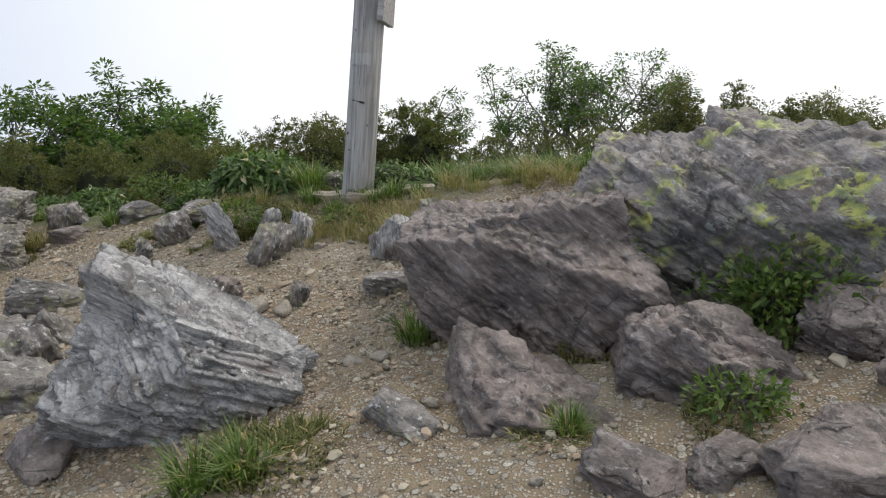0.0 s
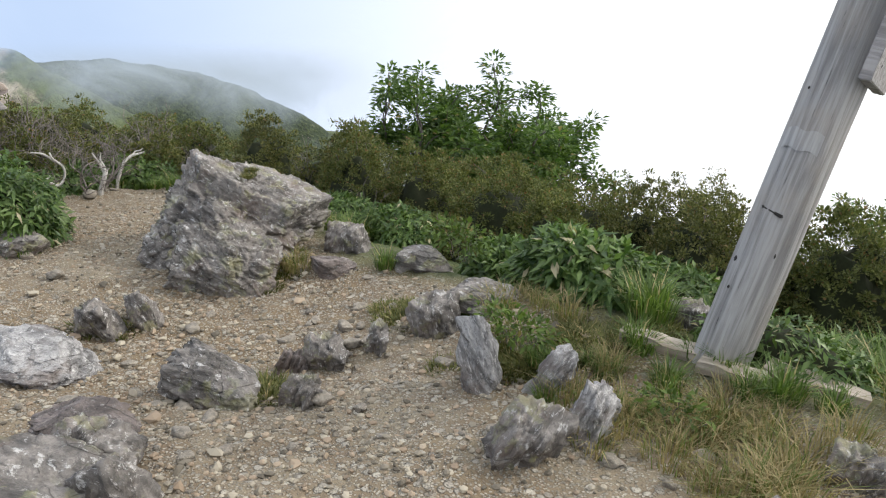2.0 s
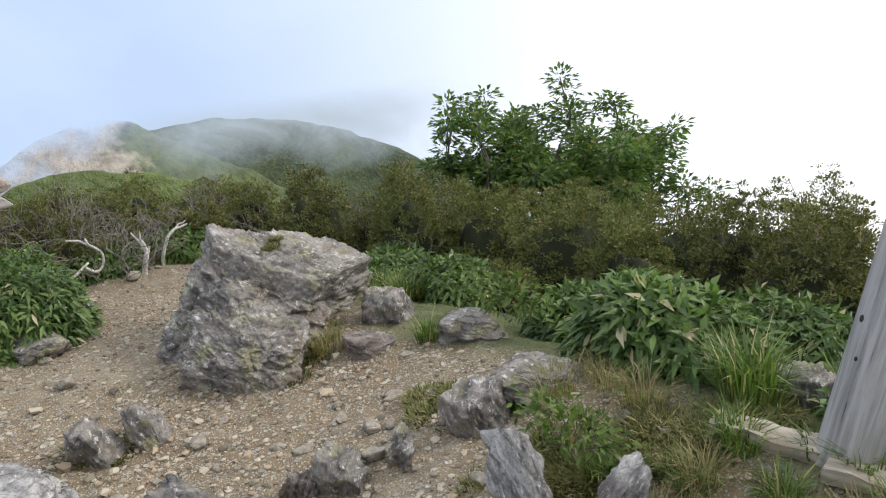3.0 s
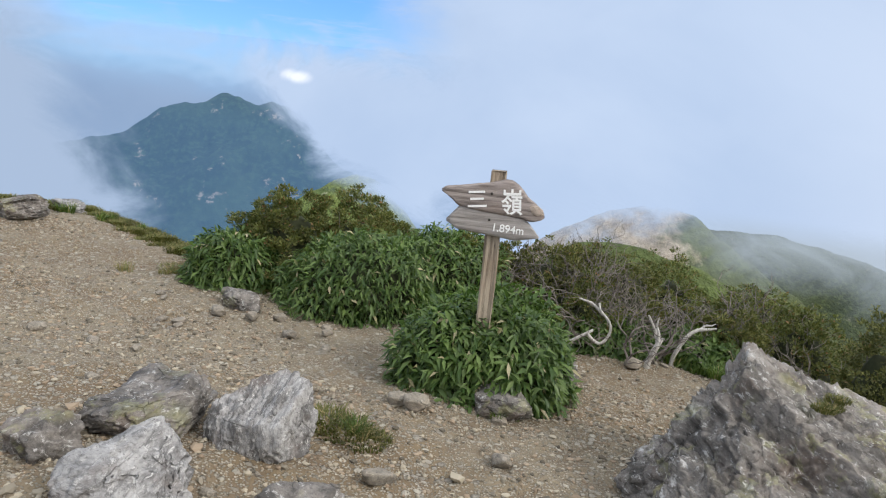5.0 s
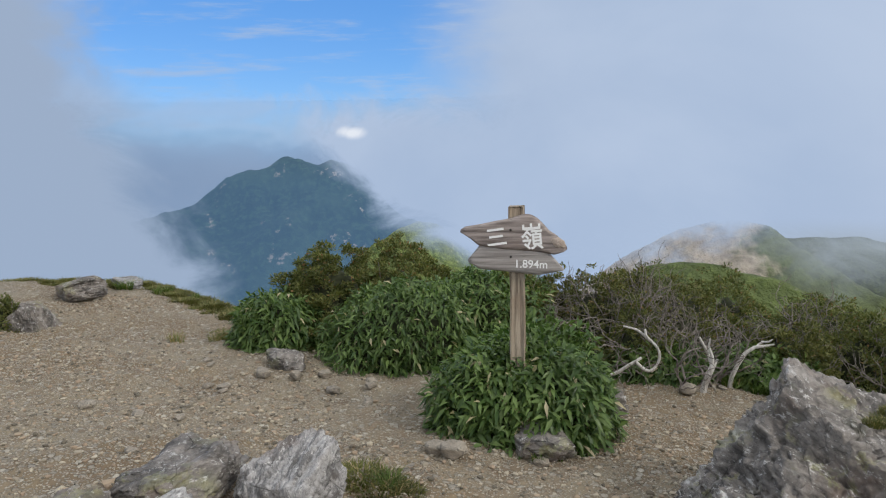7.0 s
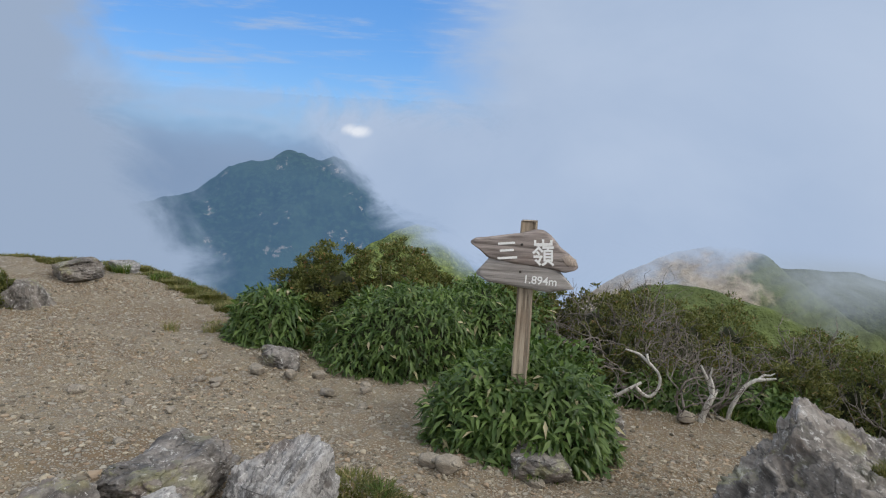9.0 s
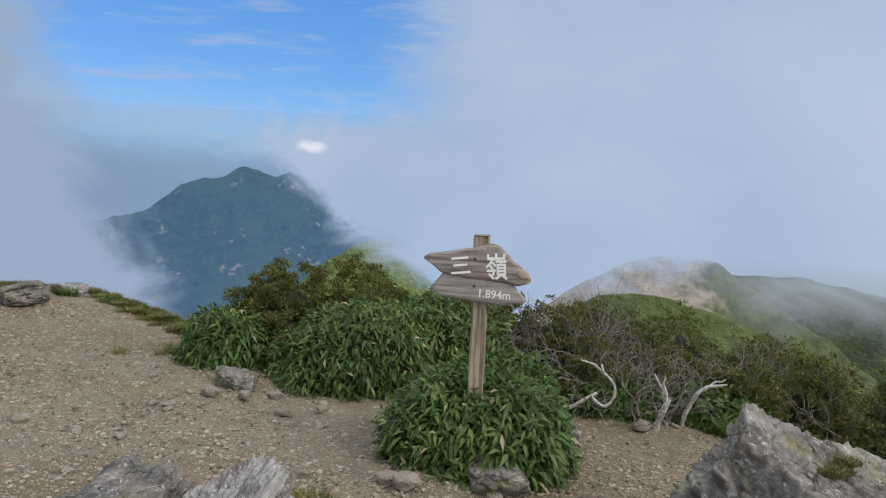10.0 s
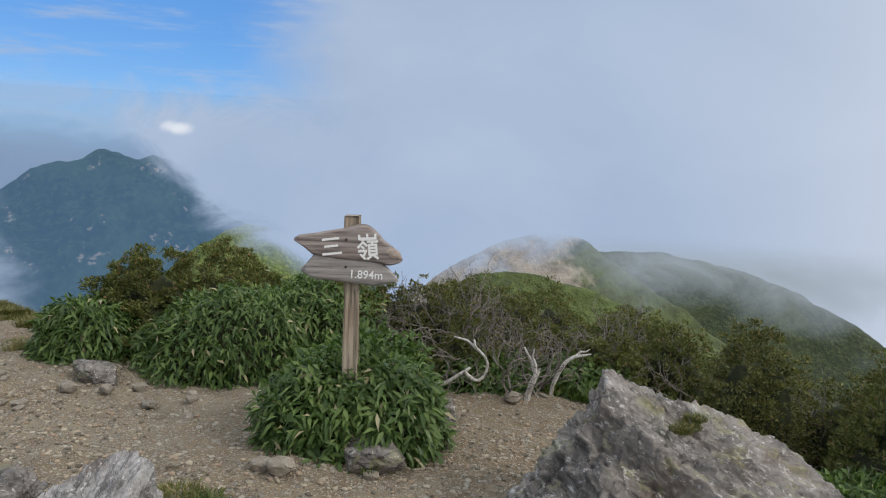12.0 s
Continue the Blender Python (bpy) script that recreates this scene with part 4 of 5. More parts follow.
def shrub(seed, loc, size, count, label, material, leaf=0.035, tufts=90, twigs=10, group="dwarf shrubs", name="shrub"):
    """A rounded woody shrub: leaves in close tufts at the ends of twigs, with gaps between."""
    rng = np.random.default_rng(seed)
    d, r = dome(rng, tufts, 0.26, seed, -0.2)
    sz = np.array(size)
    centre = d * (r * rng.uniform(0.86, 1.08, len(d)))[:, None] * sz
    k = rng.integers(0, len(centre), count)
    spread = 0.30 * (sz.prod() ** (1 / 3)) * np.sqrt(14.0 / tufts) * 1.35
    off = unit(rng.normal(size=(count, 3))) * (spread * rng.random(count) ** 0.5)[:, None]
    off[:, 2] *= 0.65
    pos = centre[k] + off
    axis = unit(off) + 0.7 * d[k] + rng.normal(size=(count, 3)) * 0.5 + np.array([0, 0, 0.25])
    up = unit(d[k]) + rng.normal(size=(count, 3)) * 0.6 + np.array([0, 0, 0.5])
    length = leaf * rng.uniform(0.7, 1.5, count)
    ob = thing(name, loc, label, "shrub", group)
    part("foliage", leaf_mesh(pos, axis, up, length, length * rng.uniform(0.38, 0.6, count), material, 0.05, 0.16, True), ob)
    part("shade_core", core_mesh(seed, sz, 0.26, M_CORE, 0.75), ob)
    if twigs:
        limbs = []
        for i in range(twigs):
            a = centre[rng.integers(0, len(centre))]
            limbs += crooked(rng, a * np.array([0.2, 0.2, 0.0]), a * rng.uniform(1.0, 1.2), 0.011, 0.28)
        part("twig_work", tubes("twig_work", limbs, M_TWIG, 5), ob)
    return ob


def crooked(rng, a, b, radius, wander, steps=7):
    """One winding branch from a to b, as a list of one (points, radii)."""
    t = np.linspace(0, 1, steps)[:, None]
    p = a + (b - a) * t
    amp = wander * np.linalg.norm(b - a)
    w = np.cumsum(rng.normal(size=(steps, 3)), 0) * amp * 0.22
    w = w - t * w[-1]
    return [(p + w, radius * (1.0 - 0.75 * t[:, 0]))]


def tubes(name, limbs, material, sides=6):
    vs, fs, base = [], [], 0
    ang = np.linspace(0, 2 * math.pi, sides, endpoint=False)
    for p, r in limbs:
        tan = unit(np.gradient(p, axis=0))
        ref = np.where(np.abs(tan[:, 2:3]) > 0.9, np.array([[1.0, 0, 0]]), np.array([[0, 0, 1.0]]))
        a = unit(np.cross(tan, ref))
        b = np.cross(tan, a)
        ring = p[:, None] + (a[:, None] * np.cos(ang)[None, :, None] + b[:, None] * np.sin(ang)[None, :, None]) * r[:, None, None]
        n = len(p)
        vs.append(ring.reshape(-1, 3))
        i = np.arange(n * sides).reshape(n, sides)
        j = np.roll(i, -1, axis=1)
        fs.append(np.stack([i[:-1].ravel(), j[:-1].ravel(), j[1:].ravel(), i[1:].ravel()], 1) + base)
        base += n * sides
    return mesh_of(name, np.concatenate(vs), np.concatenate(fs), True, material)


def grow(rng, start, aim, length, radius, depth, limbs, tips, bend=0.25, forks=(2, 4), flat=0.0):
    """A limb that forks: adds its polylines to limbs and its ends to tips."""
    n = 6
    p, d = [start], unit(aim)
    for _ in range(n - 1):
        d = unit(d + rng.normal(size=3) * bend + np.array([0, 0, 0.08 - flat]))
        p.append(p[-1] + d * length / (n - 1))
    p = np.array(p)
    limbs.append((p, radius * np.linspace(1.0, 0.6, n)))
    if depth == 0:
        tips.append((p[-1], d))
        tips.append((p[-3], d))
        return
    for _ in range(rng.integers(*forks)):
        at = p[rng.integers(2, n)]
        nd = unit(d + rng.normal(size=3) * 0.75 + np.array([0, 0, 0.15]))
        grow(rng, at, nd, length * rng.uniform(0.6, 0.85), radius * 0.58, depth - 1, limbs, tips, bend, forks, flat)
    grow(rng, p[-1], unit(d + rng.normal(size=3) * 0.4), length * 0.75, radius * 0.6, depth - 1, limbs, tips, bend, forks, flat)


def tree(seed, loc, stems, height, spread, leaf, per_tip, cluster, material, label, depth=3, share=1.0, bark=None, bare=0.3):
    rng = np.random.default_rng(seed)
    limbs, tips = [], []
    for i in range(stems):
        a = 2 * math.pi * i / stems + rng.uniform(-0.4, 0.4)
        aim = np.array([math.cos(a) * spread, math.sin(a) * spread, 1.0])
        foot = np.array([math.cos(a) * 0.12, math.sin(a) * 0.12, -0.2])
        grow(rng, foot, aim, height * 0.42, 0.045 * height / 2.2, depth, limbs, tips)
    k = height / max(q[0][:, 2].max() for q in limbs)
    limbs = [(q * np.array([k ** 0.5, k ** 0.5, k]), r) for q, r in limbs]
    tips = [(q * np.array([k ** 0.5, k ** 0.5, k]), d) for q, d in tips]
    ob = thing("tree", loc, label, "tree", "small summit trees")
    part("trunk", tubes("trunk", limbs, bark or M_BARK, 6), ob)
    tips = [t for t in tips if rng.random() < share and t[0][2] > bare * height]
    c, d = np.array([t[0] for t in tips]), np.array([t[1] for t in tips])
    k = np.repeat(np.arange(len(c)), per_tip)
    n = len(k)
    off = unit(rng.normal(size=(n, 3))) * (cluster * rng.random(n) ** 0.5)[:, None]
    off[:, 2] *= 0.55
    axis = unit(off) + 0.4 * d[k] + np.array([0, 0, -0.1])
    up = np.array([0, 0, 1.0]) + rng.normal(size=(n, 3)) * 0.4
    length = leaf * rng.uniform(0.6, 1.3, n)
    part("crown", leaf_mesh(c[k] + off, axis, up, length, length * 0.46, material, 0.15, 0.16, True), ob)
    return ob


def grass_mesh(seed, blades, height, radius, material, lean=0.5, width=0.006):
    rng = np.random.default_rng(seed)
    a, q = rng.uniform(0, 6.283, blades), radius * rng.random(blades) ** 0.6
    root = np.stack([np.cos(a) * q, np.sin(a) * q, np.full(blades, -0.02)], 1)
    outw = np.stack([np.cos(a), np.sin(a), np.zeros(blades)], 1) + rng.normal(size=(blades, 3)) * 0.5
    outw[:, 2] = 0
    h = height * rng.uniform(0.5, 1.15, blades)[:, None]
    m1 = root + np.array([0, 0, 1.0]) * h * 0.55 + outw * h * lean * 0.25
    tip = root + np.array([0, 0, 1.0]) * h * rng.uniform(0.65, 1.0, blades)[:, None] + outw * h * lean
    side = unit(np.cross(outw, np.array([0, 0, 1.0]))) * width
    verts = np.stack([root - side, root + side, m1 + side * 0.8, m1 - side * 0.8, tip], 1).reshape(-1, 3)
    k = np.arange(blades)[:, None, None] * 5
    faces = (np.array([[0, 1, 2], [0, 2, 3], [3, 2, 4]])[None] + k).reshape(-1, 3)
    return mesh_of("grass_tuft", verts, faces, False, material)


# Near-black green that paints the inner shade of bushes.
M_CORE = surface("painted_bush_shade", plain((0.030, 0.036, 0.014), 0.6, 40.0), 0.95)


def low(x, y):
    return float(ground_z(x, y))


def shrub_to(seed, x, y, top, wide, material, label, count=3200, leaf=0.027, tufts=480, twigs=7, deep=None):
    """A shrub at x, y that reaches up to the height top."""
    g = low(x, y)
    h = max(0.25, top - g)
    return shrub(seed, (x, y, g), (wide, deep or wide * 0.9, h / 0.84), count, label, material, leaf, tufts, twigs)


# the mound of bamboo grass round the summit sign, and the hedge beside the path
sasa_bush(301, (-5.66, 3.49, low(-5.66, 3.49) - 0.02), (0.71, 0.71, 0.73), 9600, "dense green mound of bamboo grass round a sign post", 0.086)
sasa_bush(302, (-7.26, 2.42, low(-7.26, 2.42)), (0.78, 0.84, 0.84), 8600, "dense bamboo grass mound at the path's edge", 0.076)
sasa_bush(303, (-7.70, 3.10, low(-7.70, 3.10)), (0.80, 0.76, 0.92), 7600, "bamboo grass thicket behind the path", 0.08)
sasa_bush(304, (-7.36, 1.30, low(-7.36, 1.30)), (0.54, 0.52, 0.62), 3510, "bamboo grass mound beside a dark shrub", 0.092)
sasa_bush(305, (-7.15, 5.30, low(-7.15, 5.30)), (0.50, 0.45, 0.36), 2600, "low bamboo grass under bleached branches", 0.092)
sasa_bush(306, (-1.92, 5.82, low(-1.92, 5.82)), (0.56, 0.44, 0.50), 5130, "leafy clump of bamboo grass beside a log post", 0.109)
sasa_bush(307, (-2.80, 6.30, low(-2.80, 6.30)), (0.50, 0.40, 0.42), 3240, "leafy clump of bamboo grass before dark shrubs", 0.092)
sasa_bush(308, (-4.12, 6.30, low(-4.12, 6.30)), (0.45, 0.40, 0.46), 3200, "bamboo grass with pale dead tips", 0.08)
sasa_bush(309, (-5.00, 6.35, low(-5.00, 6.35)), (0.50, 0.42, 0.42), 3200, "bamboo grass on the slope behind a boulder", 0.08)
sasa_bush(315, (-7.05, 4.48, low(-7.05, 4.48)), (0.42, 0.50, 0.36), 2800, "low bamboo grass before leafless twigs", 0.08)
sasa_bush(311, (-0.67, 5.69, low(-0.67, 5.69)), (0.51, 0.28, 0.24), 1200, "small leafy plants round the foot of a log post", 0.07)

sasa_bush(313, (-0.40, 6.29, low(-0.40, 6.29)), (0.39, 0.28, 0.24), 1100, "low leafy plants in the grass behind a log post", 0.08)
sasa_bush(314, (-1.96, 7.06, low(-1.96, 7.06)), (0.56, 0.47, 0.47), 2400, "leafy bamboo grass behind a log post", 0.10)
SHRUBS = (
    # seed, x, y, top, half width, look (0 dark, 1 olive), leaves
    (401, -7.75, 1.60, 0.42, 0.72, 1, 9000), (402, -8.15, 2.20, 0.34, 0.80, 1, 8000), (403, -7.74, 3.28, 0.19, 0.61, 0, 3200),
    (404, -7.64, 4.07, 0.19, 0.46, 0, 2400), (405, -7.90, 4.74, 0.11, 0.56, 0, 2800), (406, -8.34, 5.28, -0.00, 0.61, 1, 3200),
    (407, -9.06, 6.25, -0.26, 0.69, 1, 3200), (408, -7.50, 6.15, -0.12, 0.55, 1, 3400), (409, -6.30, 6.30, 0.14, 0.49, 0, 3400),
    (410, -5.40, 6.75, 0.08, 0.45, 1, 3400), (411, -5.94, 7.14, -0.02, 0.51, 0, 3000), (412, -7.21, 5.48, -0.15, 0.46, 0, 2400),
    (413, -6.43, 7.11, -0.35, 0.67, 0, 3000), (414, -6.94, 8.36, -0.45, 0.79, 0, 3000), (415, -5.41, 8.27, -0.35, 0.79, 1, 4200),
    (416, -4.49, 8.42, -0.29, 0.84, 1, 4200), (417, -3.63, 8.34, -0.21, 0.75, 1, 3800), (418, -3.00, 8.83, -0.25, 0.65, 0, 3400),
    (419, -3.05, 9.99, -0.40, 0.70, 0, 3000), (420, -1.05, 7.95, 0.28, 0.58, 1, 5600), (421, -0.50, 8.95, -0.44, 0.56, 1, 3200),
    (422, -2.50, 8.77, -0.15, 0.51, 0, 3000), (423, -3.60, 8.89, -0.22, 0.47, 0, 2600), (424, 0.10, 9.63, -0.45, 0.70, 0, 3000),
    (425, 0.91, 9.12, -0.31, 0.70, 0, 3200), (426, 1.73, 9.19, -0.20, 0.75, 0, 3200), (427, 2.54, 9.17, -0.15, 0.75, 0, 3200),
    (428, 3.26, 8.67, -0.01, 0.75, 0, 3200), (429, 3.84, 7.90, -0.19, 0.79, 0, 3200), (430, 4.51, 7.25, -0.25, 0.75, 0, 2600),
    (451, -3.95, 7.40, 0.08, 0.80, 1, 5600), (452, -2.85, 7.95, -0.06, 0.45, 0, 3200), (453, -2.10, 7.75, 0.08, 0.58, 0, 4200), (454, -4.85, 7.25, 0.02, 0.60, 1, 4200), (455, -3.20, 7.20, -0.06, 0.55, 1, 3600), (456, -1.60, 8.20, 0.05, 0.5, 0, 3000),
    (457, 1.80, 9.00, 0.26, 0.46, 0, 3200), (458, 2.40, 8.90, 0.06, 0.42, 0, 2800), (459, 2.85, 8.45, 0.10, 0.48, 0, 3200), (460, 3.25, 7.95, 0.0, 0.55, 0, 3200), (461, 3.45, 7.30, -0.08, 0.5, 0, 2800),
    (462, -7.90, 4.35, 0.22, 0.40, 0, 3000), (463, -7.95, 3.70, 0.12, 0.45, 0, 3000),
    (435, -7.19, 4.36, 0.01, 0.43, 1, 2000), (436, -7.10, -1.20, 0.04, 0.16, 1, 500), (431, -9.17, 4.60, -0.09, 0.82, 1, 2600), (432, -9.08, 3.33, -0.06, 0.82, 0, 2600), (433, -9.32, 6.47, -0.52, 0.92, 1, 2600), (434, -9.06, 7.71, -0.83, 1.02, 0, 2600),
)
for seed, x, y, top, wide, look_no, count in SHRUBS:
    shrub_to(seed, x, y, top + 0.03, wide, (M_SHRUB, M_SHRUB_OLIVE)[look_no],
             ("dark green dwarf mountain shrub with dense small leaves", "olive green rounded mountain shrub with dense small leaves")[look_no], int(count * 4.2))

for seed, x, y, high, wide in ((441, -3.96, 6.59, 0.37, 0.47), (442, -5.42, 7.09, 0.51, 0.75), (443, -6.17, 7.55, 0.56, 0.79), (444, -4.69, 6.79, 0.39, 0.56)):
    shrub_to(seed, x, y, low(x, y) + high, wide, M_SHRUB_OLIVE, "olive green rounded mountain shrub behind a boulder", 9000)


# bare twiggy thicket and the bleached dead branches beside the path
def thicket(seed, loc, size, count, radius, material, label, name="dead_shrub"):
    rng = np.random.default_rng(seed)
    ob = thing(name, loc, label, "shrub", "dead shrubs")
    for i in range(count):
        limbs, tips = [], []
        a = rng.uniform(0, 6.283)
        foot = np.array([math.cos(a), math.sin(a), 0.0]) * np.array(size) * 0.35
        grow(rng, foot, np.array([math.cos(a) * 0.7, math.sin(a) * 0.7, 0.9]), size[2] * 0.45, radius, 3, limbs, tips, 0.36, (1, 3))
        part("branch", tubes("branch", limbs, material, 5), ob)
    return ob


thicket(501, (-7.34, 4.29, low(-7.34, 4.29)), (0.52, 0.52, 0.95), 24, 0.011, M_GREY_TWIG, "leafless grey twiggy shrub with tangled branches")
thicket(502, (-6.90, 4.62, low(-6.90, 4.62)), (0.60, 0.60, 0.66), 11, 0.012, M_TWIG, "leafless brown tangled twigs in a shrub")
thicket(503, (-7.36, 4.07, low(-7.36, 4.07)), (0.64, 0.64, 0.70), 10, 0.012, M_TWIG, "leafless brown tangled twigs behind the sign")
thicket(504, (-7.34, 5.37, low(-7.34, 5.37)), (0.50, 0.40, 0.55), 8, 0.010, M_TWIG, "leafless reddish twigs in a shrub")
thicket(505, (-5.14, 6.74, low(-5.14, 6.74)), (0.47, 0.37, 0.56), 8, 0.010, M_TWIG, "bare grey twigs above bamboo grass")
thicket(506, (-2.99, 8.33, low(-2.99, 8.33)), (0.47, 0.37, 0.75), 8, 0.010, M_TWIG, "bare grey twigs rising from dark shrubs")


def dead_branch(loc, limbs, label):
    ob = thing("dead_branch", loc, label, "dead wood", "bleached branches")
    part("wood", tubes("wood", limbs, M_SNAG, 8), ob)
    return ob


def bent(points, r0, r1):
    p = np.array(points, dtype=float)
    t = np.linspace(0, 1, len(p))
    s = np.linspace(0, 1, 16)
    q = np.stack([np.interp(s, t, p[:, i]) for i in range(3)], 1)
    q[1:-1] = (q[:-2] + 2 * q[1:-1] + q[2:]) / 4
    return (q, np.linspace(r0, r1, 16))


dead_branch((-6.64, 4.73, low(-6.64, 4.73)), [
    bent([(0, 0, -0.06), (0.0, 0.01, 0.06), (0.02, 0.04, 0.16), (0.01, 0.07, 0.23)], 0.026, 0.021),
    bent([(0.01, 0.06, 0.22), (-0.02, 0.04, 0.29), (0.0, 0.0, 0.36), (0.01, -0.035, 0.425)], 0.018, 0.007),
    bent([(0.01, 0.06, 0.22), (0.02, 0.055, 0.29), (0.0, 0.035, 0.35), (0.02, 0.04, 0.42)], 0.015, 0.005),
    bent([(0.01, 0.07, 0.22), (0.0, 0.09, 0.25), (0.02, 0.10, 0.26)], 0.015, 0.006)], "bleached white forked dead branch standing upright")
dead_branch((-6.80, 5.00, low(-6.80, 5.00)), [
    bent([(0, -0.06, -0.06), (0.0, -0.04, 0.10), (0.01, 0.0, 0.20), (0.0, 0.05, 0.29), (0, 0.12, 0.335)], 0.018, 0.014),
    bent([(0, 0.11, 0.332), (0.01, 0.17, 0.345), (0, 0.22, 0.35), (0.01, 0.25, 0.36)], 0.014, 0.006),
    bent([(0, 0.13, 0.335), (-0.02, 0.17, 0.37), (0, 0.21, 0.375), (0.0, 0.24, 0.395)], 0.011, 0.004)], "bleached white bent dead branch beside the path")
dead_branch((-6.55, 4.34, low(-6.55, 4.34)), [
    bent([(0.04, -0.52, -0.02), (0.02, -0.36, 0.14), (0.0, -0.24, 0.13), (0.02, -0.14, 0.21), (0.0, -0.05, 0.26)], 0.017, 0.010),
    bent([(0.02, -0.10, 0.24), (0.0, -0.02, 0.16), (0.02, 0.03, 0.17), (0.0, 0.08, 0.25), (0.02, 0.07, 0.33), (0.0, 0.02, 0.38), (0.02, -0.02, 0.41), (0.0, -0.03, 0.47)], 0.013, 0.008),
    bent([(0.0, 0.01, 0.385), (-0.02, -0.08, 0.46), (0.0, -0.18, 0.49)], 0.013, 0.005)], "grey weathered dead branch curling low over soil")
thicket(507, (-7.95, 5.60, low(-7.95, 5.60)), (0.5, 0.5, 0.72), 9, 0.011, M_GREY_TWIG, "bare grey twigs among olive scrub")
thicket(508, (-7.10, 6.35, low(-7.10, 6.35)), (0.5, 0.5, 0.85), 9, 0.011, M_GREY_TWIG, "bare grey twigs among olive scrub")
thicket(509, (-6.30, 6.60, low(-6.30, 6.60)), (0.4, 0.4, 0.80), 7, 0.011, M_GREY_TWIG, "bare grey twigs behind a boulder")
thicket(510, (-7.60, 4.15, low(-7.60, 4.15)), (0.42, 0.42, 0.86), 16, 0.012, M_GREY_TWIG, "tall leafless grey shrub with tangled twigs")

# ---- trees ----
def tree_to(seed, x, y, stems, top, *rest):
    """A tree at x, y whose crown reaches the height top."""
    g = low(x, y)
    return tree(seed, (x, y, g), stems, top - g - 0.08, *rest)


tree_to(601, -7.50, 10.61, 7, 0.45, 0.85, 0.105, 62, 0.22, M_TREE, "small spreading rowan tree with fresh green leaves", 3, 1.0, None, 0.42)
tree_to(603, -0.77, 11.53, 2, 0.20, 0.30, 0.055, 60, 0.13, M_TREE, "slim crooked tree with bare trunks and sparse crown", 3, 0.85, M_TWIG, 0.62)
tree_to(604, -0.35, 11.84, 2, 0.19, 0.30, 0.055, 60, 0.13, M_TREE, "slim crooked tree with bare trunks and sparse crown", 3, 0.85, M_TWIG, 0.62)
tree_to(605, 0.90, 11.88, 3, 0.45, 0.45, 0.06, 60, 0.16, M_TREE, "taller wind-bent tree with yellow-green crown", 3, 0.85, M_TWIG, 0.5)
tree_to(606, -1.58, 11.29, 2, 0.05, 0.35, 0.055, 60, 0.13, M_TREE, "slim tree behind a log post", 3, 0.85, M_TWIG, 0.62)
tree_to(607, 1.88, 11.07, 3, 0.03, 0.45, 0.05, 44, 0.18, M_SHRUB, "dark wind-bent conifer-like tree", 3, 0.9)
tree_to(608, 2.86, 10.17, 3, -0.06, 0.5, 0.05, 40, 0.17, M_SHRUB, "dark wind-bent conifer-like tree", 3, 0.8)
tree_to(609, 4.07, 9.34, 3, -0.06, 0.5, 0.05, 40, 0.17, M_SHRUB, "dark wind-bent conifer-like tree", 3, 0.8)

# ---- grasses and low herbs ----
TUFTS = {
    "green": [grass_mesh(700 + i, 130, 0.26, 0.12, M_GRASS, 0.55) for i in range(3)],
    "dry": [grass_mesh(710 + i, 150, 0.20, 0.13, M_DRY, 0.6, 0.003) for i in range(3)],
    "moss": [grass_mesh(720 + i, 420, 0.055, 0.12, M_MOSS, 0.6, 0.004) for i in range(3)],
    "long": [grass_mesh(730 + i, 170, 0.36, 0.15, M_GRASS, 0.5, 0.006) for i in range(3)],
}


def tuft(sort, x, y, s=1.0, z=None, label=""):
    k = int(abs(x * 37 + y * 91)) % 3
    ob = new("grass_tuft", TUFTS[sort][k])
    ob.matrix_world = pose(x, y, soil(x, y) if z is None else z, 0, 0, (x * 997 + y * 613) % 360) @ Matrix.Scale(s, 4)
    text = {"green": "tuft of fresh green grass", "dry": "tuft of straw-coloured dry grass", "moss": "low mossy green-brown turf cushion", "long": "tuft of long arching green grass"}[sort]
    return tagged(ob, label or text + " on the summit soil", "grass", "grass tufts")


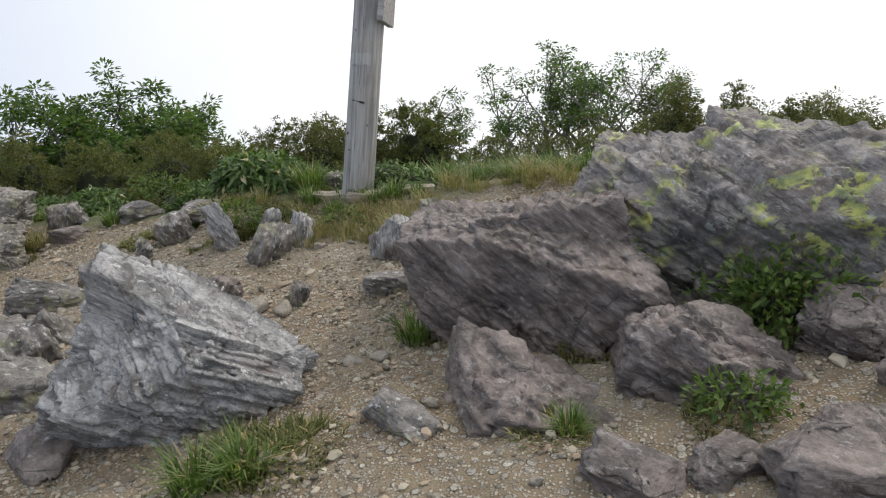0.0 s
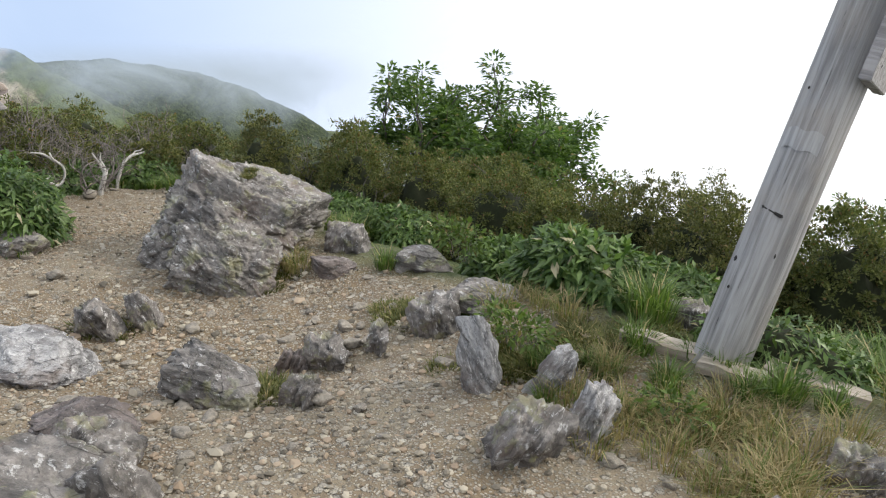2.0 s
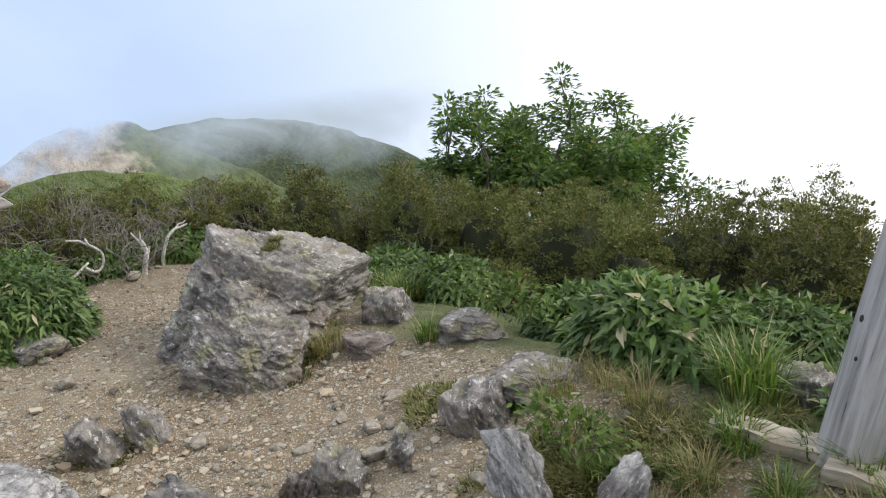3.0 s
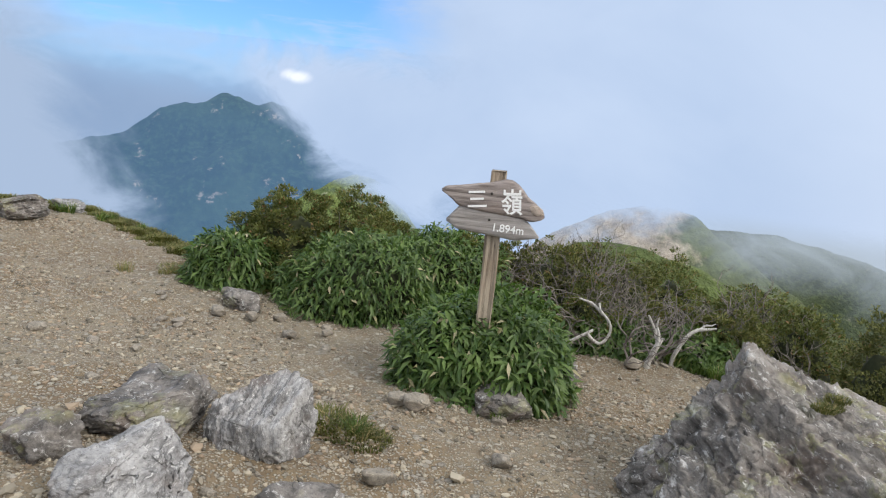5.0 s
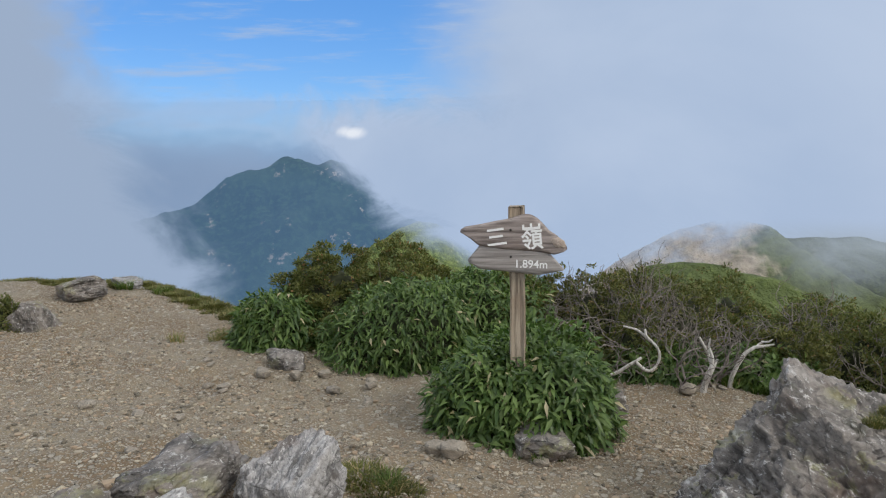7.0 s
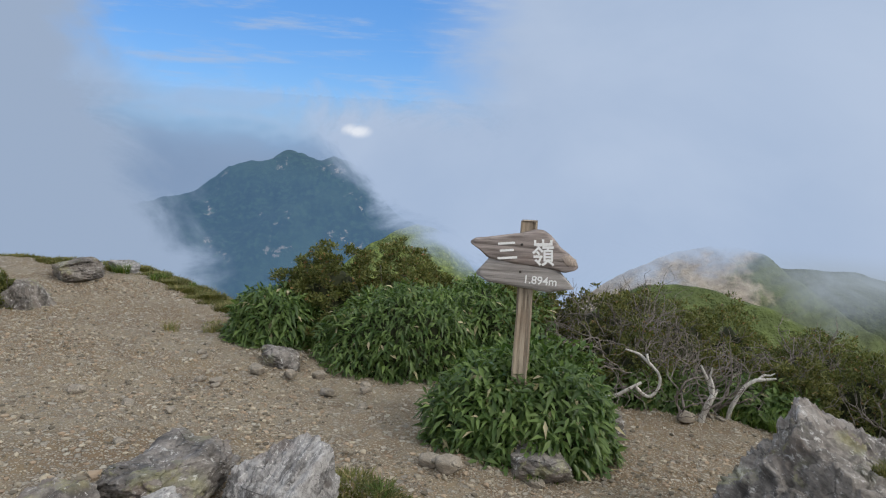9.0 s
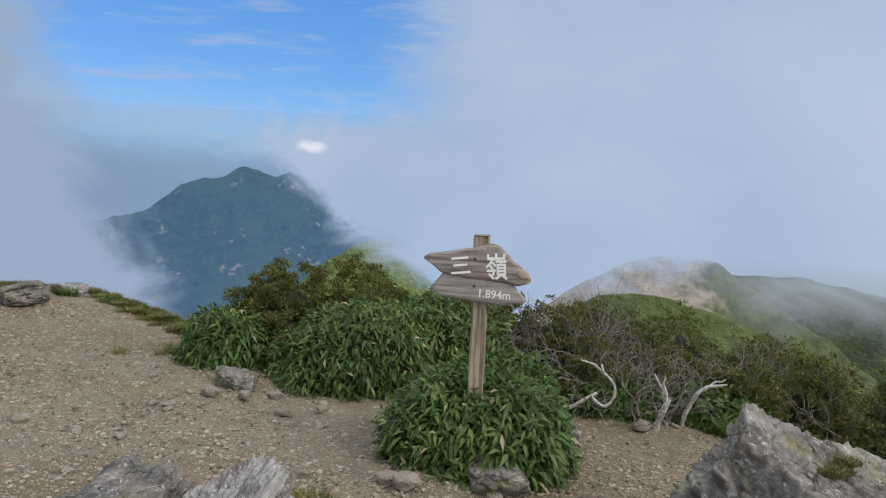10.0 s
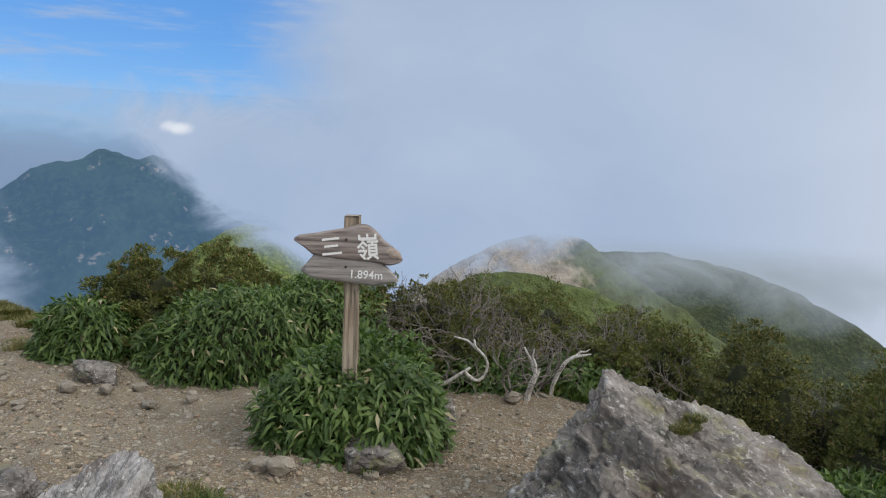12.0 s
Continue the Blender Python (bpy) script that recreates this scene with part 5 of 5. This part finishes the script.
rng = np.random.default_rng(21)
for sort, cx, cy, rx, ry, n, s in (
        ("long", -1.46, 5.58, 0.14, 0.08, 2, 0.65), ("green", 0.15, 6.05, 0.8, 0.3, 28, 0.8), ("long", 0.1, 6.2, 0.7, 0.25, 12, 0.8), ("green", 0.95, 6.05, 0.7, 0.3, 20, 0.8),
        ("dry", -0.78, 4.80, 0.30, 0.20, 14, 0.8), ("dry", -0.20, 4.66, 0.25, 0.18, 9, 0.8), ("dry", -0.55, 5.05, 0.5, 0.15, 12, 0.8), ("dry", 0.35, 5.4, 0.5, 0.2, 9, 0.8),
        ("moss", -1.38, 5.20, 0.30, 0.22, 14, 1.0), ("moss", -1.66, 4.80, 0.22, 0.15, 9, 1.1), ("dry", -1.95, 5.35, 0.35, 0.15, 6, 0.7), ("green", -0.72, 5.22, 0.35, 0.12, 10, 0.6),
        ("green", 1.9, 6.2, 0.6, 0.5, 14, 1.0), ("green", -0.35, 5.95, 0.4, 0.25, 12, 0.8), ("moss", -2.55, 4.98, 0.14, 0.10, 5, 1.0), ("green", -1.45, 4.92, 0.25, 0.10, 6, 0.4),
        ("green", -6.85, 5.25, 0.25, 0.25, 8, 0.55), ("green", -6.3, 5.55, 0.3, 0.3, 6, 0.7), ("moss", -7.55, 0.95, 0.16, 0.25, 12, 0.8), ("dry", -7.45, 0.75, 0.2, 0.3, 6, 0.5),
        ("green", -9.2, -0.9, 0.3, 0.9, 10, 0.5), ("long", -4.35, 5.95, 0.35, 0.25, 10, 0.6)):
    for _ in range(n):
        tuft(sort, cx + rng.normal() * rx * 0.6, cy + rng.normal() * ry * 0.6, s * rng.uniform(0.7, 1.2))
for sort, x, y, s in (
        ("moss", -4.44, 2.88, 1.2), ("moss", -4.50, 2.76, 1.1), ("moss", -4.38, 2.98, 1.0), ("green", -4.46, 2.92, 0.4), ("moss", -2.28, 3.86, 1.2), ("moss", -2.18, 3.80, 0.9), ("moss", -3.50, 3.68, 1.1), ("moss", -3.58, 3.50, 1.0),
        ("moss", -2.44, 4.36, 0.9), ("dry", -0.10, 4.50, 0.8), ("dry", 0.02, 4.46, 0.8), ("moss", 0.0, 1.96, 1.5), ("moss", 0.12, 1.94, 1.5), ("green", 0.06, 1.86, 0.7), ("green", -0.10, 1.80, 0.7), ("moss", 0.20, 2.06, 1.2),
        ("moss", -0.72, 2.98, 1.2), ("moss", -0.92, 3.04, 1.1), ("moss", 1.08, 2.14, 1.1), ("green", 1.14, 2.18, 0.45), ("moss", 1.66, 2.28, 1.2), ("moss", 1.20, 2.86, 1.4), ("moss", 1.30, 2.96, 1.5), ("green", 0.34, 2.98, 0.7),
        ("moss", 0.50, 3.00, 1.0), ("moss", -3.66, 4.86, 1.3), ("moss", -3.76, 4.78, 1.2), ("dry", -3.62, 4.92, 0.8), ("dry", -3.70, 4.80, 0.7), ("moss", -3.52, 4.62, 0.9), ("green", -3.2, 5.35, 0.6), ("moss", -7.12, -1.10, 1.2),
        ("green", -5.02, 3.60, 0.4), ("moss", -1.66, 2.62, 1.0), ("green", -2.15, 5.06, 0.35), ("green", -1.25, 4.62, 0.35)):
    tuft(sort, x, y, s)
def top_of(ob, x, y):
    """Height of a rock's upper face over x, y."""
    co = np.empty(len(ob.data.vertices) * 3)
    ob.data.vertices.foreach_get("co", co)
    m = np.array(ob.matrix_world)
    p = co.reshape(-1, 3) @ m[:3, :3].T + m[:3, 3]
    return float(p[np.hypot(p[:, 0] - x, p[:, 1] - y) < 0.04, 2].max())


for x, y, s in ((-4.36, 5.00, 0.50), (-4.30, 4.95, 0.45), (-4.42, 5.06, 0.45)):
    tuft("moss", x, y, s, top_of(SIGN_BOULDER, x, y) - 0.005, "mossy tuft growing in a crack of the boulder")
for x, y, s in ((-3.86, 5.00, 1.2), (-3.80, 4.93, 1.1)):
    tuft("moss", x, y, s, None, "mossy tuft growing at the foot of a boulder")


# the unbroken mossy turf along the western rim
rim_v, rim_f = [], []
for cy, rx, ry, n in ((0.7, 0.14, 0.36, 80), (-0.5, 0.14, 0.7, 110), (-1.8, 0.14, 0.7, 90), (-3.2, 0.14, 0.8, 80)):
    for i in range(n):
        me = TUFTS["moss"][i % 3]
        co = np.empty(len(me.vertices) * 3)
        me.vertices.foreach_get("co", co)
        ids = np.empty(len(me.polygons) * 3, dtype=np.int32)
        me.loops.foreach_get("vertex_index", ids)
        y = cy + rng.normal() * ry
        x = 0.667 * max(y, -1.2) - 8.75 + rng.normal() * rx
        rim_f.append(ids.reshape(-1, 3) + sum(len(v) for v in rim_v))
        rim_v.append(co.reshape(-1, 3) * rng.uniform(0.6, 1.1) * np.array([rng.choice([-1, 1]), 1, 1.2]) + np.array([x, y, soil(x, y)]))
tagged(new("turf", mesh_of("turf", np.concatenate(rim_v), np.concatenate(rim_f), False, M_MOSS)), "low mossy green-brown turf along the summit's rim", "grass", kind="stuff")


def herb(seed, loc, size, count, label, leaf=0.05, material=None):
    rng = np.random.default_rng(seed)
    d, r = dome(rng, count, 0.25, seed, -0.6)
    n = len(d)
    pos = d * (r * rng.uniform(0.35, 1.1, n))[:, None] * np.array(size)
    axis = d + rng.normal(size=(n, 3)) * 0.7
    up = np.array([0, 0, 1.0]) + rng.normal(size=(n, 3)) * 0.5
    length = leaf * rng.uniform(0.6, 1.3, n)
    ob = thing("herb", loc, label, "plant", "herbs")
    part("foliage", leaf_mesh(pos, axis, up, length, length * 0.45, material or M_HERB, 0.1), ob)
    limbs = []
    for i in range(10):
        q = pos[rng.integers(0, n)]
        limbs += crooked(rng, np.array([q[0] * 0.4, q[1] * 0.4, -size[2]]), q, 0.004, 0.2)
    part("stems", tubes("stems", limbs, M_TWIG, 4), ob)
    return ob


herb(801, (1.93, 3.00, 0.36), (0.43, 0.24, 0.34), 1500, "yellow-green leafy herb growing under a boulder", 0.045)
herb(802, (1.32, 3.10, 0.34), (0.15, 0.13, 0.28), 420, "green herbs growing in a boulder's crack", 0.045)
herb(803, (1.70, 2.30, 0.38), (0.21, 0.11, 0.13), 300, "green herbs at a rock's foot", 0.04)
herb(804, (-1.67, 4.89, 0.08), (0.32, 0.15, 0.11), 420, "small green plants between schist slabs", 0.04)
herb(805, (-2.90, 5.74, 0.00), (0.39, 0.17, 0.15), 420, "low green plants at the path's rim", 0.05)
herb(806, (-0.78, 4.85, 0.08), (0.22, 0.11, 0.09), 200, "small green plants in the soil", 0.04)


# ---- the log post ----
def log_post():
    x, y = -0.85, 5.42
    ob = thing("log_post", (x, y, soil(x, y)), "tall weathered grey log post standing in the soil", "post")
    ob.matrix_world = pose(x, y, soil(x, y), -15, 5, 0)
    rng = np.random.default_rng(3)
    sides, rings = 40, 60
    ang = np.linspace(0, 2 * math.pi, sides, endpoint=False)
    vs = []
    for j in range(rings):
        z = -0.2 + 2.75 * j / (rings - 1)
        r = 0.129 - 0.005 * z
        lump = np.array([fbm(np.stack([np.cos(ang) * 1.3 + 5, np.sin(ang) * 1.3, np.full(sides, z * 0.7)], 1), 3, 71)])[0] - 0.5
        check = fbm(np.stack([np.cos(ang) * 7, np.sin(ang) * 7, np.full(sides, z * 0.9)], 1), 2, 75)
        rr = r * (1 + 0.10 * lump) - 0.007 * sst(0.42, 0.34, check)
        vs.append(np.stack([np.cos(ang) * rr, np.sin(ang) * rr, np.full(sides, z)], 1))
    idx = np.arange(rings * sides).reshape(rings, sides)
    nxt = np.roll(idx, -1, axis=1)
    faces = np.stack([idx[:-1].ravel(), nxt[:-1].ravel(), nxt[1:].ravel(), idx[1:].ravel()], 1)
    n, bands = 14, 5
    arc = np.linspace(radians(-128), radians(-52), n)
    pv = []
    for j in range(bands):
        z = 1.02 + 0.022 * j
        pv.append(np.stack([np.cos(arc) * 0.1275, np.sin(arc) * 0.1275, np.full(n, z) + 0.006 * np.sin(arc * 9)], 1))
    pi = np.arange(n * bands).reshape(bands, n)
    pf = np.stack([pi[:-1, :-1].ravel(), pi[:-1, 1:].ravel(), pi[1:, 1:].ravel(), pi[1:, :-1].ravel()], 1)
    part("scraped_patch", mesh_of("scraped_patch", np.concatenate(pv), pf, True, M_SCRAPED), ob, "pale scraped patch of wood")
    part("log", mesh_of("log", np.concatenate(vs), faces, True, M_POST), ob)
    # sawn slit as a dark painted-shade strip, knots and the board near the top
    def block(name, size, loc, rot, mat, label="", bevel=0.004):
        bm = bmesh.new()
        bmesh.ops.create_cube(bm, size=1.0, matrix=Matrix.Diagonal((*size, 1)))
        bmesh.ops.bevel(bm, geom=bm.edges[:], offset=bevel, segments=2, affect="EDGES")
        return part(name, from_bm(name, bm, mat), ob, label, pose(*loc, *rot))
    block("notch_shade", (0.105, 0.02, 0.014), (0.0, -0.117, 0.74), (0, 10, -8), M_DARK, "dark strip painting the shade of a sawn slit")
    for kx, kz, s in ((-0.075, 0.49, 1.0), (0.075, 0.56, 0.9), (-0.055, 0.36, 0.6), (-0.06, 1.28, 0.5)):
        bm = bmesh.new()
        bmesh.ops.create_icosphere(bm, subdivisions=2, radius=0.009 * s)
        yy = -math.sqrt(max(0.0, 0.124 ** 2 - kx ** 2))
        part("knot_hole", from_bm("knot_hole", bm, M_DARK, True), ob, "dark knot hole", pose(kx, yy, kz) @ Matrix.Diagonal((1, 0.5, 1.6, 1)))
    block("board", (0.05, 0.36, 0.75), (0.150, -0.03, 1.72), (0, 0, 4), M_BOARD_LOW, "grey board nailed to the log")
    for z in (1.42, 1.48):
        bm = bmesh.new()
        bmesh.ops.create_icosphere(bm, subdivisions=1, radius=0.010)
        part("nail", from_bm("nail", bm, M_DARK, True), ob, "rusty nail head", pose(0.176, -0.13, z))
    return ob


log_post()


def plank(x, y, length, turn, tilt, label):
    bm = bmesh.new()
    bmesh.ops.create_cube(bm, size=1.0, matrix=Matrix.Diagonal((length, 0.11, 0.05, 1)))
    bmesh.ops.subdivide_edges(bm, edges=bm.edges[:], cuts=7, use_grid_fill=True)
    for v in bm.verts:
        n = noise.noise(v.co * 9.0 + Vector((x, y, 0)) * 7)
        v.co += Vector((n * 0.02, n * 0.012, n * 0.014))
    me = from_bm("plank", bm, M_PLANK)
    ob = new("plank", me)
    ob.matrix_world = pose(x, y, soil(x, y) + 0.025, 0, tilt, turn)
    return tagged(ob, label, "plank", "old planks")


plank(-1.08, 5.34, 0.44, 14, 2, "short rotten plank lying beside a log post")
plank(-0.45, 5.52, 0.42, 10, 2, "short rotten plank half hidden in grass")
plank(-0.74, 5.30, 0.28, 12, 0, "short rotten plank at a log post's foot")


# ---- the summit sign ----
def outline_board(name, xs, tops, bottoms, thick, mat, parent, label, seed):
    """A plank of driftwood with a free outline: heights above and below along its length, worn round at the rim."""
    n = 90
    u = np.linspace(0, 1, n)
    px = xs[0] + (xs[1] - xs[0]) * u
    top = np.interp(u, [t[0] for t in tops], [t[1] for t in tops])
    bot = np.interp(u, [t[0] for t in bottoms], [t[1] for t in bottoms])
    for _ in range(2):
        top[1:-1] = (top[:-2] + 2 * top[1:-1] + top[2:]) / 4
        bot[1:-1] = (bot[:-2] + 2 * bot[1:-1] + bot[2:]) / 4
    m = 24
    vs = []
    for side in (1, -1):
        for j in range(m):
            v = j / (m - 1)
            z = bot + (top - bot) * v
            rim = np.minimum(np.minimum(v, 1 - v) * 6.0, np.minimum(u, 1 - u) * 14.0)
            h = thick * 0.5 * np.sqrt(np.clip(1 - (1 - np.clip(rim, 0, 1)) ** 2, 0.02, 1))
            w = fbm(np.stack([px * 5 + seed, z * 22, np.full(n, side * 3.0)], 1), 3, seed) - 0.5
            vs.append(np.stack([px, -side * (h + 0.006 * w), z], 1))
    idx = np.arange(2 * m * n).reshape(2, m, n)
    f = []
    a = idx[0]
    f.append(np.stack([a[:-1, :-1].ravel(), a[:-1, 1:].ravel(), a[1:, 1:].ravel(), a[1:, :-1].ravel()], 1))
    a = idx[1]
    f.append(np.stack([a[:-1, :-1].ravel(), a[1:, :-1].ravel(), a[1:, 1:].ravel(), a[:-1, 1:].ravel()], 1))
    for e0, e1 in ((idx[0, 0], idx[1, 0]), (idx[1, -1], idx[0, -1]), (idx[1, :, 0], idx[0, :, 0]), (idx[0, :, -1], idx[1, :, -1])):
        f.append(np.stack([e0[:-1], e1[:-1], e1[1:], e0[1:]], 1))
    return part(name, mesh_of(name, np.concatenate(vs), np.concatenate(f), True, mat), parent, label)


def lettering(text, size, parent, x, z, y, name, stretch=1.0, turn=0.0):
    cu = bpy.data.curves.new(name, "FONT")
    cu.body, cu.size, cu.extrude, cu.align_x, cu.align_y, cu.offset = text, size, 0.0015, "CENTER", "CENTER", size * 0.013
    tmp = new("lettering", cu)
    dg = bpy.context.evaluated_depsgraph_get()
    me = bpy.data.meshes.new_from_object(tmp.evaluated_get(dg))
    bpy.data.objects.remove(tmp)
    me.materials.clear()
    me.materials.append(M_PAINT)
    return part(name, me, parent, "white painted characters", pose(x, y, z, 90, 0, 0) @ pose(0, 0, 0, 0, 0, turn) @ Matrix.Diagonal((stretch, 1, 1, 1)))


def summit_sign():
    x, y = -5.42, 3.475
    base = low(x, y)
    ob = thing("summit_sign", (x, y, base), "weathered wooden summit sign with white painted characters on a post", "sign", rot=91.0)
    top = 1.01 - base
    sides, rings = 4, 30
    vs = []
    for j in range(rings):
        z = -0.2 + (top + 0.2) * j / (rings - 1)
        for sx, sy in ((-1, -1), (1, -1), (1, 1), (-1, 1)):
            for k in (0.82, 1.0):
                w = 0.043 + 0.003 * math.sin(z * 9 + sx * 2 + sy)
                if k == 0.82:
                    vs.append((sx * w * (0.82 if sx * sy > 0 else 1), sy * w * (1 if sx * sy > 0 else 0.82), z))
                else:
                    vs.append((sx * w * (1 if sx * sy > 0 else 0.82), sy * w * (0.82 if sx * sy > 0 else 1), z))
    vs = np.array(vs)
    sides = 8
    idx = np.arange(rings * sides).reshape(rings, sides)
    nxt = np.roll(idx, -1, axis=1)
    faces = np.stack([idx[:-1].ravel(), nxt[:-1].ravel(), nxt[1:].ravel(), idx[1:].ravel()], 1)
    cap = np.stack([idx[-1, [0, 1, 2, 3]], idx[-1, [0, 3, 4, 7]], idx[-1, [4, 5, 6, 7]]])
    part("post", mesh_of("post", vs, np.concatenate([faces, cap]), False, M_SIGN_POST), ob)
    zc = 0.82 - base
    upper = outline_board("upper_board", (-0.310, 0.277),
                          [(0, 0.067), (0.04, 0.085), (0.18, 0.097), (0.31, 0.112), (0.47, 0.128), (0.6, 0.152), (0.67, 0.149), (0.735, 0.125), (0.79, 0.091), (0.83, 0.061), (0.91, 0.030), (0.96, 0.0), (1.0, -0.036)],
                          [(0, 0.055), (0.1, 0.015), (0.17, -0.021), (0.4, -0.045), (0.75, -0.062), (0.88, -0.076), (0.97, -0.061), (1.0, -0.045)],
                          0.05, M_BOARD, ob, "brown weathered driftwood board", 4)
    upper.matrix_local = pose(0, -0.070, zc, 0, 0, 0)
    lower_board = outline_board("lower_board", (-0.271, 0.261),
                          [(0, -0.10), (0.08, -0.05), (0.14, -0.01), (0.5, -0.025), (0.8, -0.050), (0.87, -0.080), (1.0, -0.158)],
                          [(0, -0.115), (0.04, -0.128), (0.12, -0.155), (0.35, -0.167), (0.55, -0.18), (0.74, -0.192), (0.9, -0.176), (1.0, -0.164)],
                          0.045, M_BOARD_LOW, ob, "grey weathered lower board", 9)
    lower_board.matrix_local = pose(0, -0.058, zc, 0, 0, 0)
    bm = bmesh.new()
    bmesh.ops.create_icosphere(bm, subdivisions=3, radius=1.0)
    for v in bm.verts:
        v.co *= 1 + 0.25 * noise.noise(v.co * 2.0)
    part("bare_wood", from_bm("bare_wood", bm, M_KNOT, True), upper, "pale splintered bare wood", pose(0.228, -0.020, -0.006, 0, 30, 0) @ Matrix.Diagonal((0.046, 0.012, 0.026, 1)))
    lettering("\u4e09", 0.118, upper, -0.108, 0.021, -0.0275, "first_character", 1.0, 7)
    lettering("\u5dba", 0.152, upper, 0.087, 0.018, -0.0275, "second_character", 0.80, 4)
    lettering("1.894m", 0.062, lower_board, 0.079, -0.128, -0.0255, "height_figures", 1.0, -2)
    for bx, bz in ((-0.03, 0.067), (-0.03, -0.082)):
        bm = bmesh.new()
        bmesh.ops.create_icosphere(bm, subdivisions=1, radius=0.008)
        part("bolt", from_bm("bolt", bm, M_DARK, True), ob, "dark bolt head", pose(bx, -0.098, zc + bz))
    return ob


summit_sign()
